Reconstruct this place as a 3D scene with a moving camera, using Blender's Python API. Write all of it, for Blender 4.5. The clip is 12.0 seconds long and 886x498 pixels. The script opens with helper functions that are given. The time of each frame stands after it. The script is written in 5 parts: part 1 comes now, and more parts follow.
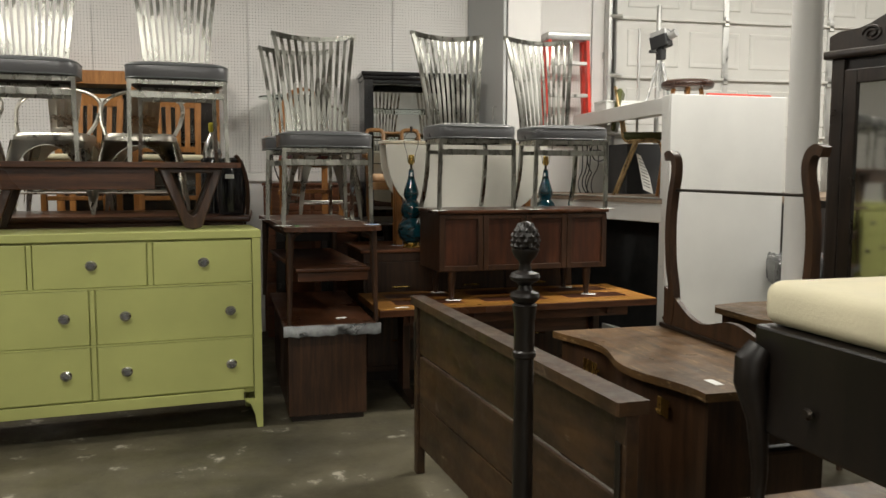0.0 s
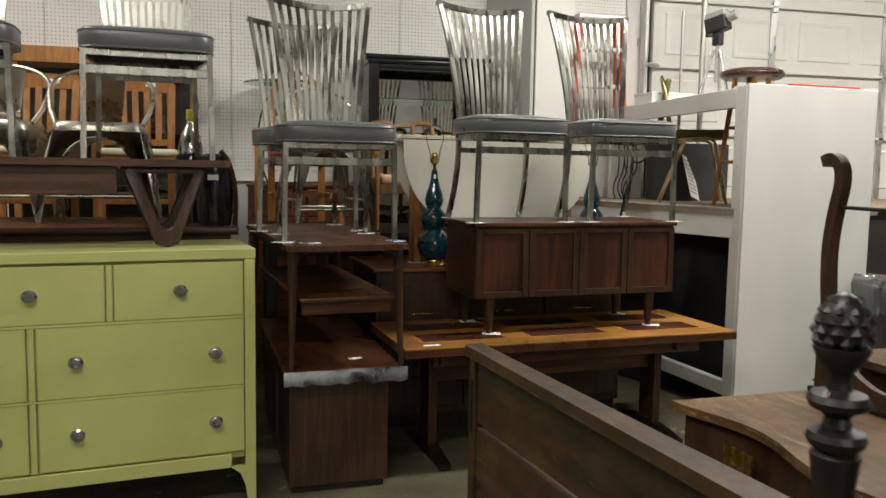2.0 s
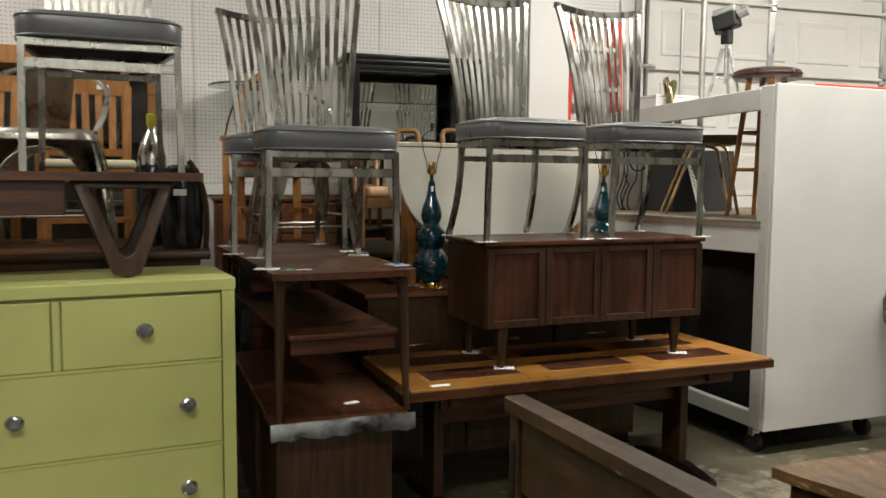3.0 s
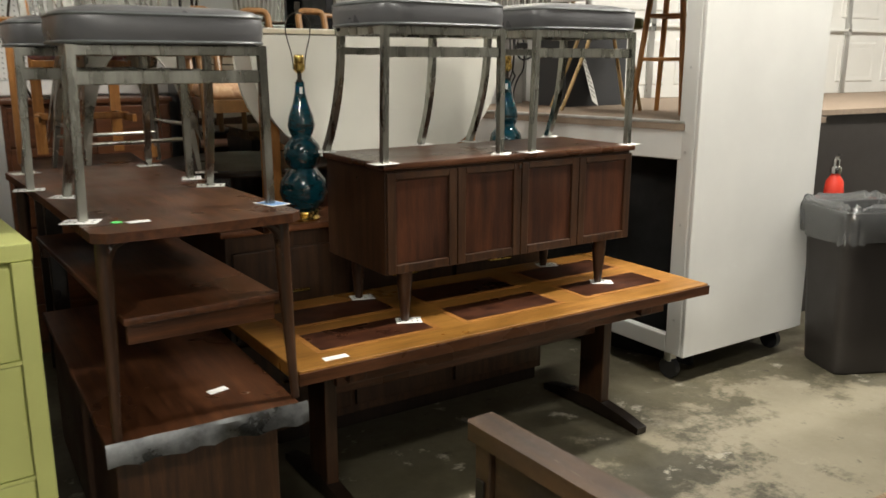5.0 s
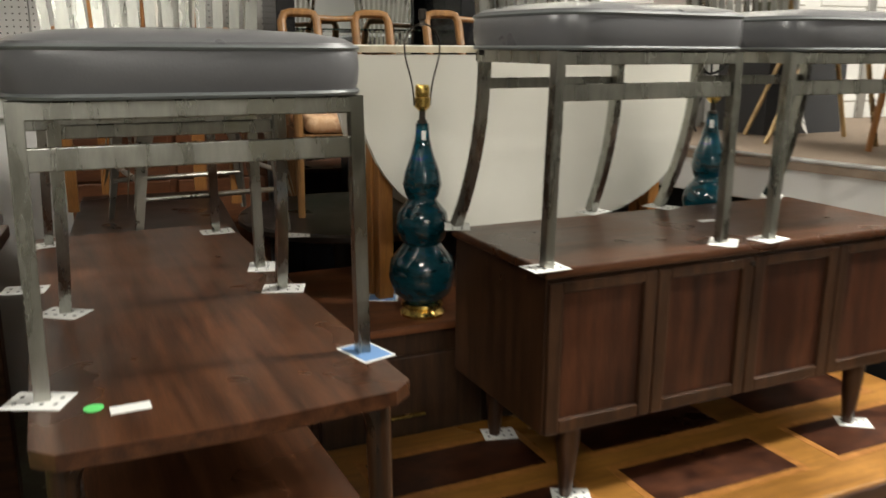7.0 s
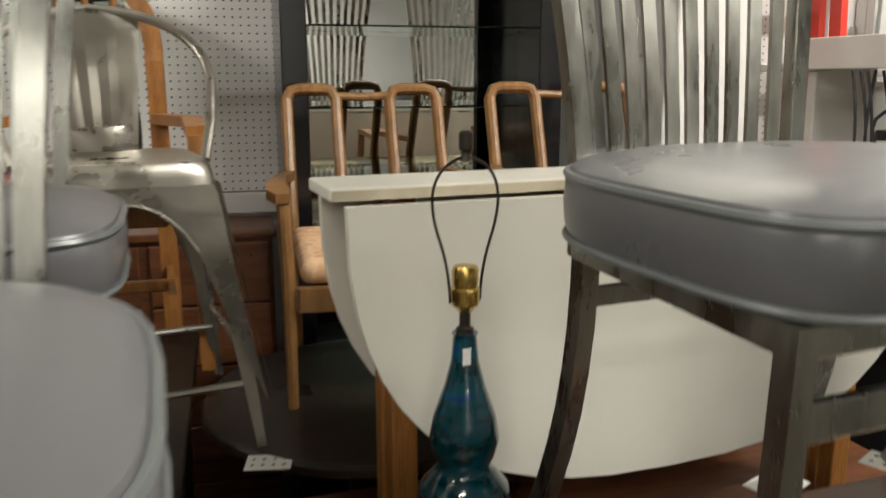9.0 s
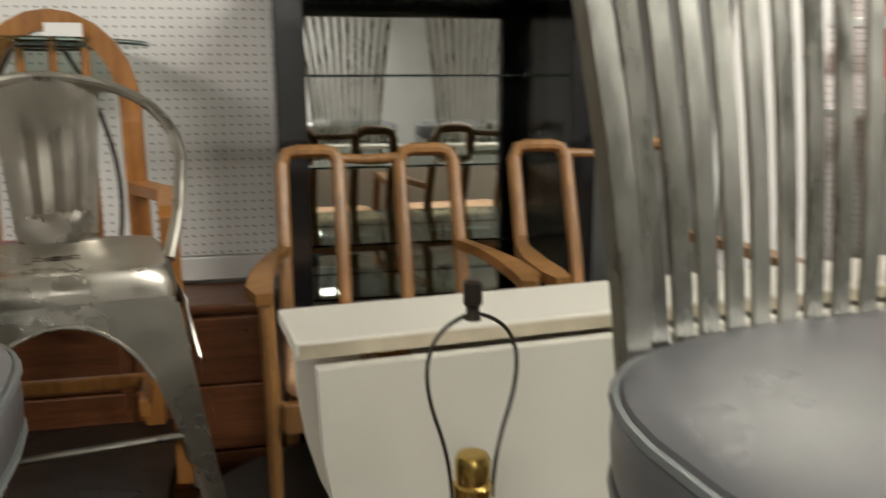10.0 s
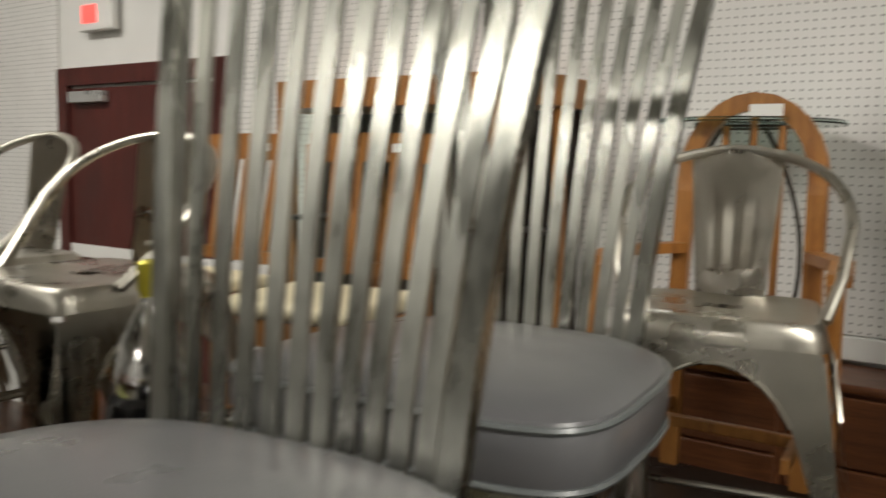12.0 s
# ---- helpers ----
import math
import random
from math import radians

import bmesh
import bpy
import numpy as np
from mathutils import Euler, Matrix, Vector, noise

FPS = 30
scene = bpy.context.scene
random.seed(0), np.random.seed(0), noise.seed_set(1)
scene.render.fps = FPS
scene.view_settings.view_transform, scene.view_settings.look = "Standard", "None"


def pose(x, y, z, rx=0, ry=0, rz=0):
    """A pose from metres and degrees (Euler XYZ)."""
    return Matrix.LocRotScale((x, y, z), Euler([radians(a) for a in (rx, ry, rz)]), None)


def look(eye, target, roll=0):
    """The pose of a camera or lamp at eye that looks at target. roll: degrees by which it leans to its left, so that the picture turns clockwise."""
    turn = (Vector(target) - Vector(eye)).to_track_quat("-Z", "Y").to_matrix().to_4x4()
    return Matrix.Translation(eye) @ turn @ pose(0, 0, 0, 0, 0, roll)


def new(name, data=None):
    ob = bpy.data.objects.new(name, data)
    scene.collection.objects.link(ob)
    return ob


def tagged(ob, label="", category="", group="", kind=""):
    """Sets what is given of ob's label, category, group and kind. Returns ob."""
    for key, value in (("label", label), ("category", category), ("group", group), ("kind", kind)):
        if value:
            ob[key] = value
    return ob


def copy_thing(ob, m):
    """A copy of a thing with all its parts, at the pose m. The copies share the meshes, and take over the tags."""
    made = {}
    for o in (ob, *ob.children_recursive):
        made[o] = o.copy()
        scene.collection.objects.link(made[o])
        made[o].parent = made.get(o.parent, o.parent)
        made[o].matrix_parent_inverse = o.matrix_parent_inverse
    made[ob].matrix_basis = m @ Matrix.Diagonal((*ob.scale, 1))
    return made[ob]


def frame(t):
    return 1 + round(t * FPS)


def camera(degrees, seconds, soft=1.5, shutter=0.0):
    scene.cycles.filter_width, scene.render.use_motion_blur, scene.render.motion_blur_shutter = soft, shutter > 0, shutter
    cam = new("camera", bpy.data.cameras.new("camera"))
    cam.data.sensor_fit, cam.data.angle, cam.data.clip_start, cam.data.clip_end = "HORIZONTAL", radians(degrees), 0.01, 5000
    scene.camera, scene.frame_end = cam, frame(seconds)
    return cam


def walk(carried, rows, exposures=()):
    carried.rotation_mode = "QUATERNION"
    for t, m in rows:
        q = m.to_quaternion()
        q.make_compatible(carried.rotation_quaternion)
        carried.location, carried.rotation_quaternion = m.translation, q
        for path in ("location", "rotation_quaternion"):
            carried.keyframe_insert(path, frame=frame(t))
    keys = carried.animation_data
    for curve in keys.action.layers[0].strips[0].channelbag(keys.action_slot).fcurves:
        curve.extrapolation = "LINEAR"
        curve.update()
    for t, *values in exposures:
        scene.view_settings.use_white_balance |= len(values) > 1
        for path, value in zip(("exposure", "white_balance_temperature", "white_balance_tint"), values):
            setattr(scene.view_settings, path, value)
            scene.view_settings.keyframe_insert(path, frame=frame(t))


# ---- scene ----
cam = camera(56.6, 12.0, 1.5, 0.5)
PATH = [
    (0, (0.83, 0.053, 1.387), (1.243, 2.0, 1.2), 0.2),
    (0.5, (0.804, 0.261, 1.385), (1.221, 2.208, 1.195), 0.4),
    (1, (0.722, 0.538, 1.398), (1.149, 2.482, 1.206), 0.6),
    (1.5, (0.715, 0.804, 1.384), (1.151, 2.746, 1.191), 0.7),
    (2, (0.716, 1.088, 1.412), (1.2, 3.019, 1.218), 0.9),
    (2.5, (0.714, 1.297, 1.38), (1.223, 3.224, 1.207), 0.7),
    (2.7, (0.664, 1.445, 1.394), (1.2, 3.364, 1.222), 0.5),
    (4.3, (0.613, 2.225, 1.456), (1.476, 4.015, 1.232), 0.8),
    (4.5, (0.621, 2.303, 1.454), (1.521, 4.067, 1.176), 0.5),
    (5, (0.731, 2.486, 1.482), (1.667, 4.195, 1.033), 0.1),
    (5.5, (0.881, 2.692, 1.504), (1.804, 4.4, 1.023), 0.0),
    (6, (0.968, 2.953, 1.564), (1.824, 4.691, 1.067), 0.4),
    (6.5, (1.029, 3.176, 1.584), (1.766, 4.967, 1.086), 0.2),
    (8.3, (1.279, 4.145, 1.681), (1.792, 6.032, 1.26), 0.2),
    (8.5, (1.334, 4.222, 1.716), (1.812, 6.118, 1.295), -0.2),
    (9, (1.45, 4.405, 1.76), (1.943, 6.298, 1.346), -0),
    (9.5, (1.516, 4.587, 1.839), (2.125, 6.447, 1.429), -0.3),
    (10, (1.561, 4.709, 1.878), (1.986, 6.624, 1.487), -0.3),
    (10.5, (1.656, 4.81, 1.883), (1.566, 6.79, 1.614), 0.4),
    (11, (1.674, 4.79, 1.885), (1.159, 6.712, 1.687), 1.3),
    (11.5, (1.661, 4.717, 1.87), (0.803, 6.515, 1.694), 1.3),
    (12, (1.636, 4.583, 1.854), (0.53, 6.237, 1.648), 1.2),
]
EXPOSURES = [(0, -0.15), (2.5, -0.07), (4.5, 0.0), (5, 0.33), (5.5, 0.33), (6.5, 0.3), (8.5, 0.42), (9.5, 0.1), (10.5, 0.1), (11.2, 0.02), (12, -0.06)]
walk(cam, [(t, look(eye, target, roll)) for t, eye, target, roll in PATH], EXPOSURES)
LAMPS = [(3.7, 4.5, 148), (-2.0, 4.9, 90), (-0.35, 1.6, 104), (6.8, 4.6, 110), (1.5, -2.6, 95), (1.5, -6.0, 110)]

# ---- world, lamps, exposure ----
world = bpy.data.worlds.new("world")
scene.world = world
world.use_nodes = True
world.node_tree.nodes["Background"].inputs[0].default_value = (0.9, 0.95, 1.0, 1)
world.node_tree.nodes["Background"].inputs[1].default_value = 0.03
CEIL = 4.0


def tube_lamp(x, y, power, along="x"):
    ld = bpy.data.lights.new("fluorescent_lamp", "AREA")
    ld.shape, ld.size, ld.size_y = "RECTANGLE", 2.3, 0.22
    ld.energy, ld.color = power, (1.0, 0.965, 0.88)
    ob = new("fluorescent_lamp", ld)
    ob.matrix_world = pose(x, y, CEIL - 0.2, 0, 0, 0 if along == "x" else 90)
    return ob


for lx, ly, lp in LAMPS:
    tube_lamp(lx, ly, lp)


# ---- materials ----
def nodes_of(name):
    m = bpy.data.materials.new(name)
    m.use_nodes = True
    nt = m.node_tree
    return m, nt, nt.nodes["Principled BSDF"]


def ramp(nt, a, b, p0=0.3, p1=0.7):
    r = nt.nodes.new("ShaderNodeValToRGB")
    r.color_ramp.elements[0].position, r.color_ramp.elements[1].position = p0, p1
    r.color_ramp.elements[0].color, r.color_ramp.elements[1].color = (*a, 1), (*b, 1)
    return r


def noise_tex(nt, scale, detail=4, stretch=(1, 1, 1), rough=0.55):
    tc, mp, n = nt.nodes.new("ShaderNodeTexCoord"), nt.nodes.new("ShaderNodeMapping"), nt.nodes.new("ShaderNodeTexNoise")
    mp.inputs["Scale"].default_value = stretch
    n.inputs["Scale"].default_value, n.inputs["Detail"].default_value, n.inputs["Roughness"].default_value = scale, detail, rough
    nt.links.new(tc.outputs["Object"], mp.inputs["Vector"])
    nt.links.new(mp.outputs["Vector"], n.inputs["Vector"])
    return n


def bumped(nt, bsdf, src, strength, dist=0.002):
    b = nt.nodes.new("ShaderNodeBump")
    b.inputs["Strength"].default_value, b.inputs["Distance"].default_value = strength, dist
    nt.links.new(src, b.inputs["Height"])
    nt.links.new(b.outputs["Normal"], bsdf.inputs["Normal"])


def mixed(nt, a, b, fac, mode="MIX", amount=None):
    mx = nt.nodes.new("ShaderNodeMix")
    mx.data_type, mx.blend_type = "RGBA", mode
    if fac is None:
        mx.inputs[0].default_value = amount
    else:
        nt.links.new(fac, mx.inputs[0])
    for s, v in ((mx.inputs[6], a), (mx.inputs[7], b)):
        if isinstance(v, tuple):
            s.default_value = (*v, 1)
        else:
            nt.links.new(v, s)
    return mx.outputs[2]


def wood(name, dark, light, rough=0.35, grain=(1, 14, 14), scale=3.0, bump=0.15, wear=0.35):
    """Grain drawn out along one axis, with broader stains and a rougher, paler wear."""
    m, nt, b = nodes_of(name)
    g = noise_tex(nt, scale, 6, grain, 0.6)
    w = noise_tex(nt, scale * 0.9, 3, (1, 1, 1))
    f = noise_tex(nt, scale * 9, 3, grain, 0.7)
    r = ramp(nt, dark, light, 0.32, 0.7)
    nt.links.new(g.outputs["Fac"], r.inputs[0])
    wr = ramp(nt, (1 - wear,) * 3, (1 + wear * 0.4,) * 3, 0.3, 0.7)
    nt.links.new(w.outputs["Fac"], wr.inputs[0])
    c = mixed(nt, r.outputs[0], wr.outputs[0], None, "MULTIPLY", 1.0)
    fr = ramp(nt, (0.72,) * 3, (1.08,) * 3, 0.4, 0.62)
    nt.links.new(f.outputs["Fac"], fr.inputs[0])
    c = mixed(nt, c, fr.outputs[0], None, "MULTIPLY", 0.8)
    nt.links.new(c, b.inputs["Base Color"])
    rr = ramp(nt, (rough * 0.75,) * 3, (min(1, rough * 1.4),) * 3)
    nt.links.new(w.outputs["Fac"], rr.inputs[0])
    nt.links.new(rr.outputs[0], b.inputs["Roughness"])
    bumped(nt, b, f.outputs["Fac"], bump)
    return m


def plain(name, col, rough=0.5, metal=0.0, vary=0.12, scale=6.0, bump=0.08, fine=60.0, coat=0.0):
    m, nt, b = nodes_of(name)
    n1, n2 = noise_tex(nt, scale, 4), noise_tex(nt, fine, 3)
    r = ramp(nt, tuple(c * (1 - vary) for c in col), tuple(min(1, c * (1 + vary)) for c in col))
    nt.links.new(n1.outputs["Fac"], r.inputs[0])
    nt.links.new(r.outputs[0], b.inputs["Base Color"])
    rr = ramp(nt, (max(0.03, rough * 0.8),) * 3, (min(1, rough * 1.25),) * 3)
    nt.links.new(n1.outputs["Fac"], rr.inputs[0])
    nt.links.new(rr.outputs[0], b.inputs["Roughness"])
    b.inputs["Metallic"].default_value = metal
    b.inputs["Coat Weight"].default_value = coat
    bumped(nt, b, n2.outputs["Fac"], bump)
    return m


def chipped(name, col, under, rough=0.5, amount=0.66, scale=14.0, vary=0.08):
    """Paint with chips and scuffs through to what is under it."""
    m, nt, b = nodes_of(name)
    n1, n2, n3 = noise_tex(nt, 2.5, 4), noise_tex(nt, scale, 6, (1, 1, 1), 0.7), noise_tex(nt, 90, 2)
    r = ramp(nt, tuple(c * (1 - vary) for c in col), tuple(min(1, c * (1 + vary)) for c in col))
    nt.links.new(n1.outputs["Fac"], r.inputs[0])
    k = ramp(nt, (0, 0, 0), (1, 1, 1), amount, amount + 0.03)
    nt.links.new(n2.outputs["Fac"], k.inputs[0])
    nt.links.new(mixed(nt, r.outputs[0], under, k.outputs[0]), b.inputs["Base Color"])
    b.inputs["Roughness"].default_value = rough
    bumped(nt, b, n3.outputs["Fac"], 0.12)
    return m


def scuffed(name, dark, light, pale, rough=0.33, draw=(9, 1.2, 9), worn=0.615):
    """Old varnished wood, worn to bare pale wood in drawn-out scratches and rubbed spots."""
    m, nt, b = nodes_of(name)
    g, s, k2, w = noise_tex(nt, 2.4, 6, draw, 0.6), noise_tex(nt, 5, 7, draw, 0.75), noise_tex(nt, 7, 7, (1, 1, 1), 0.75), noise_tex(nt, 2.2, 3)
    r = ramp(nt, dark, light, 0.3, 0.7)
    nt.links.new(g.outputs["Fac"], r.inputs[0])
    k = ramp(nt, (0, 0, 0), (0.8, 0.8, 0.8), worn, worn + 0.06)
    nt.links.new(s.outputs["Fac"], k.inputs[0])
    c = mixed(nt, r.outputs[0], pale, k.outputs[0])
    kk = ramp(nt, (0, 0, 0), (0.7, 0.7, 0.7), worn - 0.02, worn + 0.09)
    nt.links.new(k2.outputs["Fac"], kk.inputs[0])
    c = mixed(nt, c, tuple((p + q) / 2 for p, q in zip(pale, light)), kk.outputs[0])
    wr = ramp(nt, (0.5,) * 3, (1.15,) * 3, 0.32, 0.68)
    nt.links.new(w.outputs["Fac"], wr.inputs[0])
    nt.links.new(mixed(nt, c, wr.outputs[0], None, "MULTIPLY", 1.0), b.inputs["Base Color"])
    rr = ramp(nt, (rough * 0.7,) * 3, (rough * 1.7,) * 3)
    nt.links.new(k2.outputs["Fac"], rr.inputs[0])
    nt.links.new(rr.outputs[0], b.inputs["Roughness"])
    bumped(nt, b, s.outputs["Fac"], 0.15)
    return m


def steel(name, col, rough, blotch=0.25, scale=18.0, stretch=(1, 1, 0.25), dent=0.16):
    m, nt, b = nodes_of(name)
    n1, n2 = noise_tex(nt, scale, 5, stretch, 0.65), noise_tex(nt, 160, 2, (1, 1, 0.1))
    r = ramp(nt, tuple(c * (1 - blotch) for c in col), tuple(min(1, c * (1 + blotch)) for c in col), 0.35, 0.65)
    nt.links.new(n1.outputs["Fac"], r.inputs[0])
    nt.links.new(r.outputs[0], b.inputs["Base Color"])
    rr = ramp(nt, (rough * 0.6,) * 3, (min(1, rough * 1.5),) * 3, 0.35, 0.65)
    nt.links.new(n1.outputs["Fac"], rr.inputs[0])
    nt.links.new(rr.outputs[0], b.inputs["Roughness"])
    b.inputs["Metallic"].default_value = 1.0
    sm = nt.nodes.new("ShaderNodeMath")
    sm.operation = "MULTIPLY_ADD"
    sm.inputs[1].default_value = 0.03
    nt.links.new(n2.outputs["Fac"], sm.inputs[0])
    nt.links.new(n1.outputs["Fac"], sm.inputs[2])
    bumped(nt, b, sm.outputs[0], dent, 0.003)
    return m


def glassy(name, col=(0.9, 1, 0.95), rough=0.0, trans=1.0, ior=1.45):
    m, nt, b = nodes_of(name)
    b.inputs["Base Color"].default_value = (*col, 1)
    b.inputs["Roughness"].default_value = rough
    b.inputs["Transmission Weight"].default_value = trans
    b.inputs["IOR"].default_value = ior
    return m


def mirror_mat(name, tint=(0.85, 0.88, 0.87), rough=0.02):
    m, nt, b = nodes_of(name)
    b.inputs["Base Color"].default_value = (*tint, 1)
    b.inputs["Metallic"].default_value, b.inputs["Roughness"].default_value = 1.0, rough
    return m


def pegboard_mat(name):
    """White hardboard with a grid of dark drilled holes, an inch apart."""
    m, nt, b = nodes_of(name)
    tc, sp = nt.nodes.new("ShaderNodeTexCoord"), nt.nodes.new("ShaderNodeSeparateXYZ")
    nt.links.new(tc.outputs["Object"], sp.inputs[0])
    sq = []
    for axis in ("X", "Z"):
        a = nt.nodes.new("ShaderNodeMath")
        a.operation = "MULTIPLY"
        a.inputs[1].default_value = 1 / 0.0254
        nt.links.new(sp.outputs[axis], a.inputs[0])
        f = nt.nodes.new("ShaderNodeMath")
        f.operation = "FRACT"
        nt.links.new(a.outputs[0], f.inputs[0])
        s = nt.nodes.new("ShaderNodeMath")
        s.operation = "SUBTRACT"
        s.inputs[1].default_value = 0.5
        nt.links.new(f.outputs[0], s.inputs[0])
        p = nt.nodes.new("ShaderNodeMath")
        p.operation = "POWER"
        p.inputs[1].default_value = 2
        nt.links.new(s.outputs[0], p.inputs[0])
        sq.append(p)
    ad = nt.nodes.new("ShaderNodeMath")
    nt.links.new(sq[0].outputs[0], ad.inputs[0])
    nt.links.new(sq[1].outputs[0], ad.inputs[1])
    lt = nt.nodes.new("ShaderNodeMath")
    lt.operation = "LESS_THAN"
    lt.inputs[1].default_value = 0.0185
    nt.links.new(ad.outputs[0], lt.inputs[0])
    n = noise_tex(nt, 1.6, 5)
    r = ramp(nt, (0.66, 0.645, 0.62), (0.78, 0.765, 0.74))
    nt.links.new(n.outputs["Fac"], r.inputs[0])
    nt.links.new(mixed(nt, r.outputs[0], (0.12, 0.11, 0.10), lt.outputs[0]), b.inputs["Base Color"])
    b.inputs["Roughness"].default_value = 0.45
    inv = nt.nodes.new("ShaderNodeMath")
    inv.operation = "SUBTRACT"
    inv.inputs[0].default_value = 1
    nt.links.new(lt.outputs[0], inv.inputs[1])
    bumped(nt, b, inv.outputs[0], 0.5, 0.003)
    return m


def concrete_mat(name):
    m, nt, b = nodes_of(name)
    n1, n2, n3 = noise_tex(nt, 0.9, 6, (1, 1, 1), 0.65), noise_tex(nt, 5, 8, (1, 1, 1), 0.7), noise_tex(nt, 60, 3)
    r = ramp(nt, (0.036, 0.032, 0.019), (0.115, 0.100, 0.062), 0.35, 0.68)
    nt.links.new(n1.outputs["Fac"], r.inputs[0])
    k = ramp(nt, (0, 0, 0), (1, 1, 1), 0.60, 0.66)
    nt.links.new(n2.outputs["Fac"], k.inputs[0])
    c = mixed(nt, r.outputs[0], (0.32, 0.295, 0.235), k.outputs[0])
    # one wide patch scraped down to pale cement beside the booth
    tc, mp, gr = nt.nodes.new("ShaderNodeTexCoord"), nt.nodes.new("ShaderNodeMapping"), nt.nodes.new("ShaderNodeTexGradient")
    mp.vector_type = "TEXTURE"
    mp.inputs["Location"].default_value, mp.inputs["Scale"].default_value = (3.75, 4.35, 0), (1.5, 1.1, 3)
    gr.gradient_type = "SPHERICAL"
    nt.links.new(tc.outputs["Object"], mp.inputs["Vector"])
    nt.links.new(mp.outputs["Vector"], gr.inputs["Vector"])
    ad = nt.nodes.new("ShaderNodeMath")
    ad.operation = "MULTIPLY_ADD"
    ad.inputs[1].default_value = 0.42
    n4 = noise_tex(nt, 2.6, 8, (1, 1, 1), 0.72)
    nt.links.new(gr.outputs["Fac"], ad.inputs[0])
    nt.links.new(n4.outputs["Fac"], ad.inputs[2])
    pk = ramp(nt, (0, 0, 0), (0.85, 0.85, 0.85), 0.66, 0.74)
    nt.links.new(ad.outputs[0], pk.inputs[0])
    c = mixed(nt, c, (0.25, 0.22, 0.155), pk.outputs[0])
    d = noise_tex(nt, 11, 5, (1, 1, 1), 0.7)
    dk = ramp(nt, (1, 1, 1), (0.35, 0.33, 0.3), 0.62, 0.7)
    nt.links.new(d.outputs["Fac"], dk.inputs[0])
    nt.links.new(mixed(nt, c, dk.outputs[0], None, "MULTIPLY", 1.0), b.inputs["Base Color"])
    rr = ramp(nt, (0.35,) * 3, (0.75,) * 3)
    nt.links.new(n2.outputs["Fac"], rr.inputs[0])
    nt.links.new(rr.outputs[0], b.inputs["Roughness"])
    bumped(nt, b, n2.outputs["Fac"], 0.35, 0.006)
    return m


def glaze_mat(name):
    """Blue and green glaze, streaked round the pot."""
    m, nt, b = nodes_of(name)
    n = noise_tex(nt, 14, 6, (1, 1, 2.6), 0.7)
    r = ramp(nt, (0.0, 0.018, 0.022), (0.004, 0.060, 0.085), 0.38, 0.6)
    r.color_ramp.elements.new(0.7).color = (0.006, 0.022, 0.15, 1)
    nt.links.new(n.outputs["Fac"], r.inputs[0])
    nt.links.new(r.outputs[0], b.inputs["Base Color"])
    b.inputs["Roughness"].default_value = 0.12
    b.inputs["Coat Weight"].default_value = 0.6
    return m


def floral_mat(name, a, bcol, c):
    m, nt, b = nodes_of(name)
    v, n = noise_tex(nt, 22, 2), noise_tex(nt, 140, 2)
    r = ramp(nt, a, c, 0.4, 0.62)
    r.color_ramp.elements.new(0.5).color = (*bcol, 1)
    nt.links.new(v.outputs["Fac"], r.inputs[0])
    nt.links.new(r.outputs[0], b.inputs["Base Color"])
    b.inputs["Roughness"].default_value = 0.9
    bumped(nt, b, n.outputs["Fac"], 0.4)
    return m


GREEN = chipped("green_paint", (0.44, 0.46, 0.155), (0.20, 0.21, 0.09), 0.5, 0.74, 20)
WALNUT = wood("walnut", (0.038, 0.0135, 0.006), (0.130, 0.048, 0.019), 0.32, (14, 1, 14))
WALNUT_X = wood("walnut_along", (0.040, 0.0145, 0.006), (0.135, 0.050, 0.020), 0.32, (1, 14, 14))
# Upright grain, and mixed clearly darker than the two walnuts above.
WALNUT_Z = wood("walnut_upright_dark", (0.022, 0.0095, 0.0045), (0.080, 0.034, 0.014), 0.34, (14, 14, 1))
ESPRESSO = wood("dark_stained_wood", (0.008, 0.0048, 0.003), (0.026, 0.0145, 0.0085), 0.33, (14, 14, 1))
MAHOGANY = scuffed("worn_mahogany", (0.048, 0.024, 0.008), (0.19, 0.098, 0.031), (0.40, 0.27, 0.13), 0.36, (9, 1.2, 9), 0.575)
BLACKWOOD = wood("blackened_wood", (0.004, 0.0028, 0.002), (0.012, 0.0075, 0.005), 0.34, (14, 14, 1))
PLANKS = scuffed("scuffed_bed_planks", (0.022, 0.0105, 0.004), (0.075, 0.036, 0.012), (0.30, 0.24, 0.16), 0.42, (1.2, 9, 9), 0.635)
# Upright grain in a darker tone than the scuffed mahogany, without bare scratches.
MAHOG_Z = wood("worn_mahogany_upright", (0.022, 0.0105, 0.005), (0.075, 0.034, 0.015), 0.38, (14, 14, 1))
REDWOOD = wood("red_walnut_panel", (0.030, 0.0095, 0.0045), (0.100, 0.032, 0.013), 0.32, (14, 14, 1), 2.2, 0.12, 0.6)
TEAK = wood("teak", (0.23, 0.098, 0.018), (0.42, 0.195, 0.038), 0.35, (1, 14, 14), 3)
BURL = wood("inlay_panel", (0.028, 0.010, 0.006), (0.095, 0.032, 0.014), 0.3, (3, 5, 5), 5, 0.1, 0.5)
OAK = wood("orange_oak", (0.29, 0.116, 0.026), (0.49, 0.215, 0.052), 0.38, (14, 14, 1), 3)
CHERRY = wood("cherry_wood", (0.11, 0.038, 0.014), (0.22, 0.080, 0.030), 0.35, (1, 14, 14), 3)
TEAKCHAIR = wood("light_teak", (0.19, 0.090, 0.027), (0.32, 0.158, 0.050), 0.38, (14, 14, 1), 3)
STEEL = steel("brushed_steel", (0.35, 0.35, 0.315), 0.29, 0.34, 13)
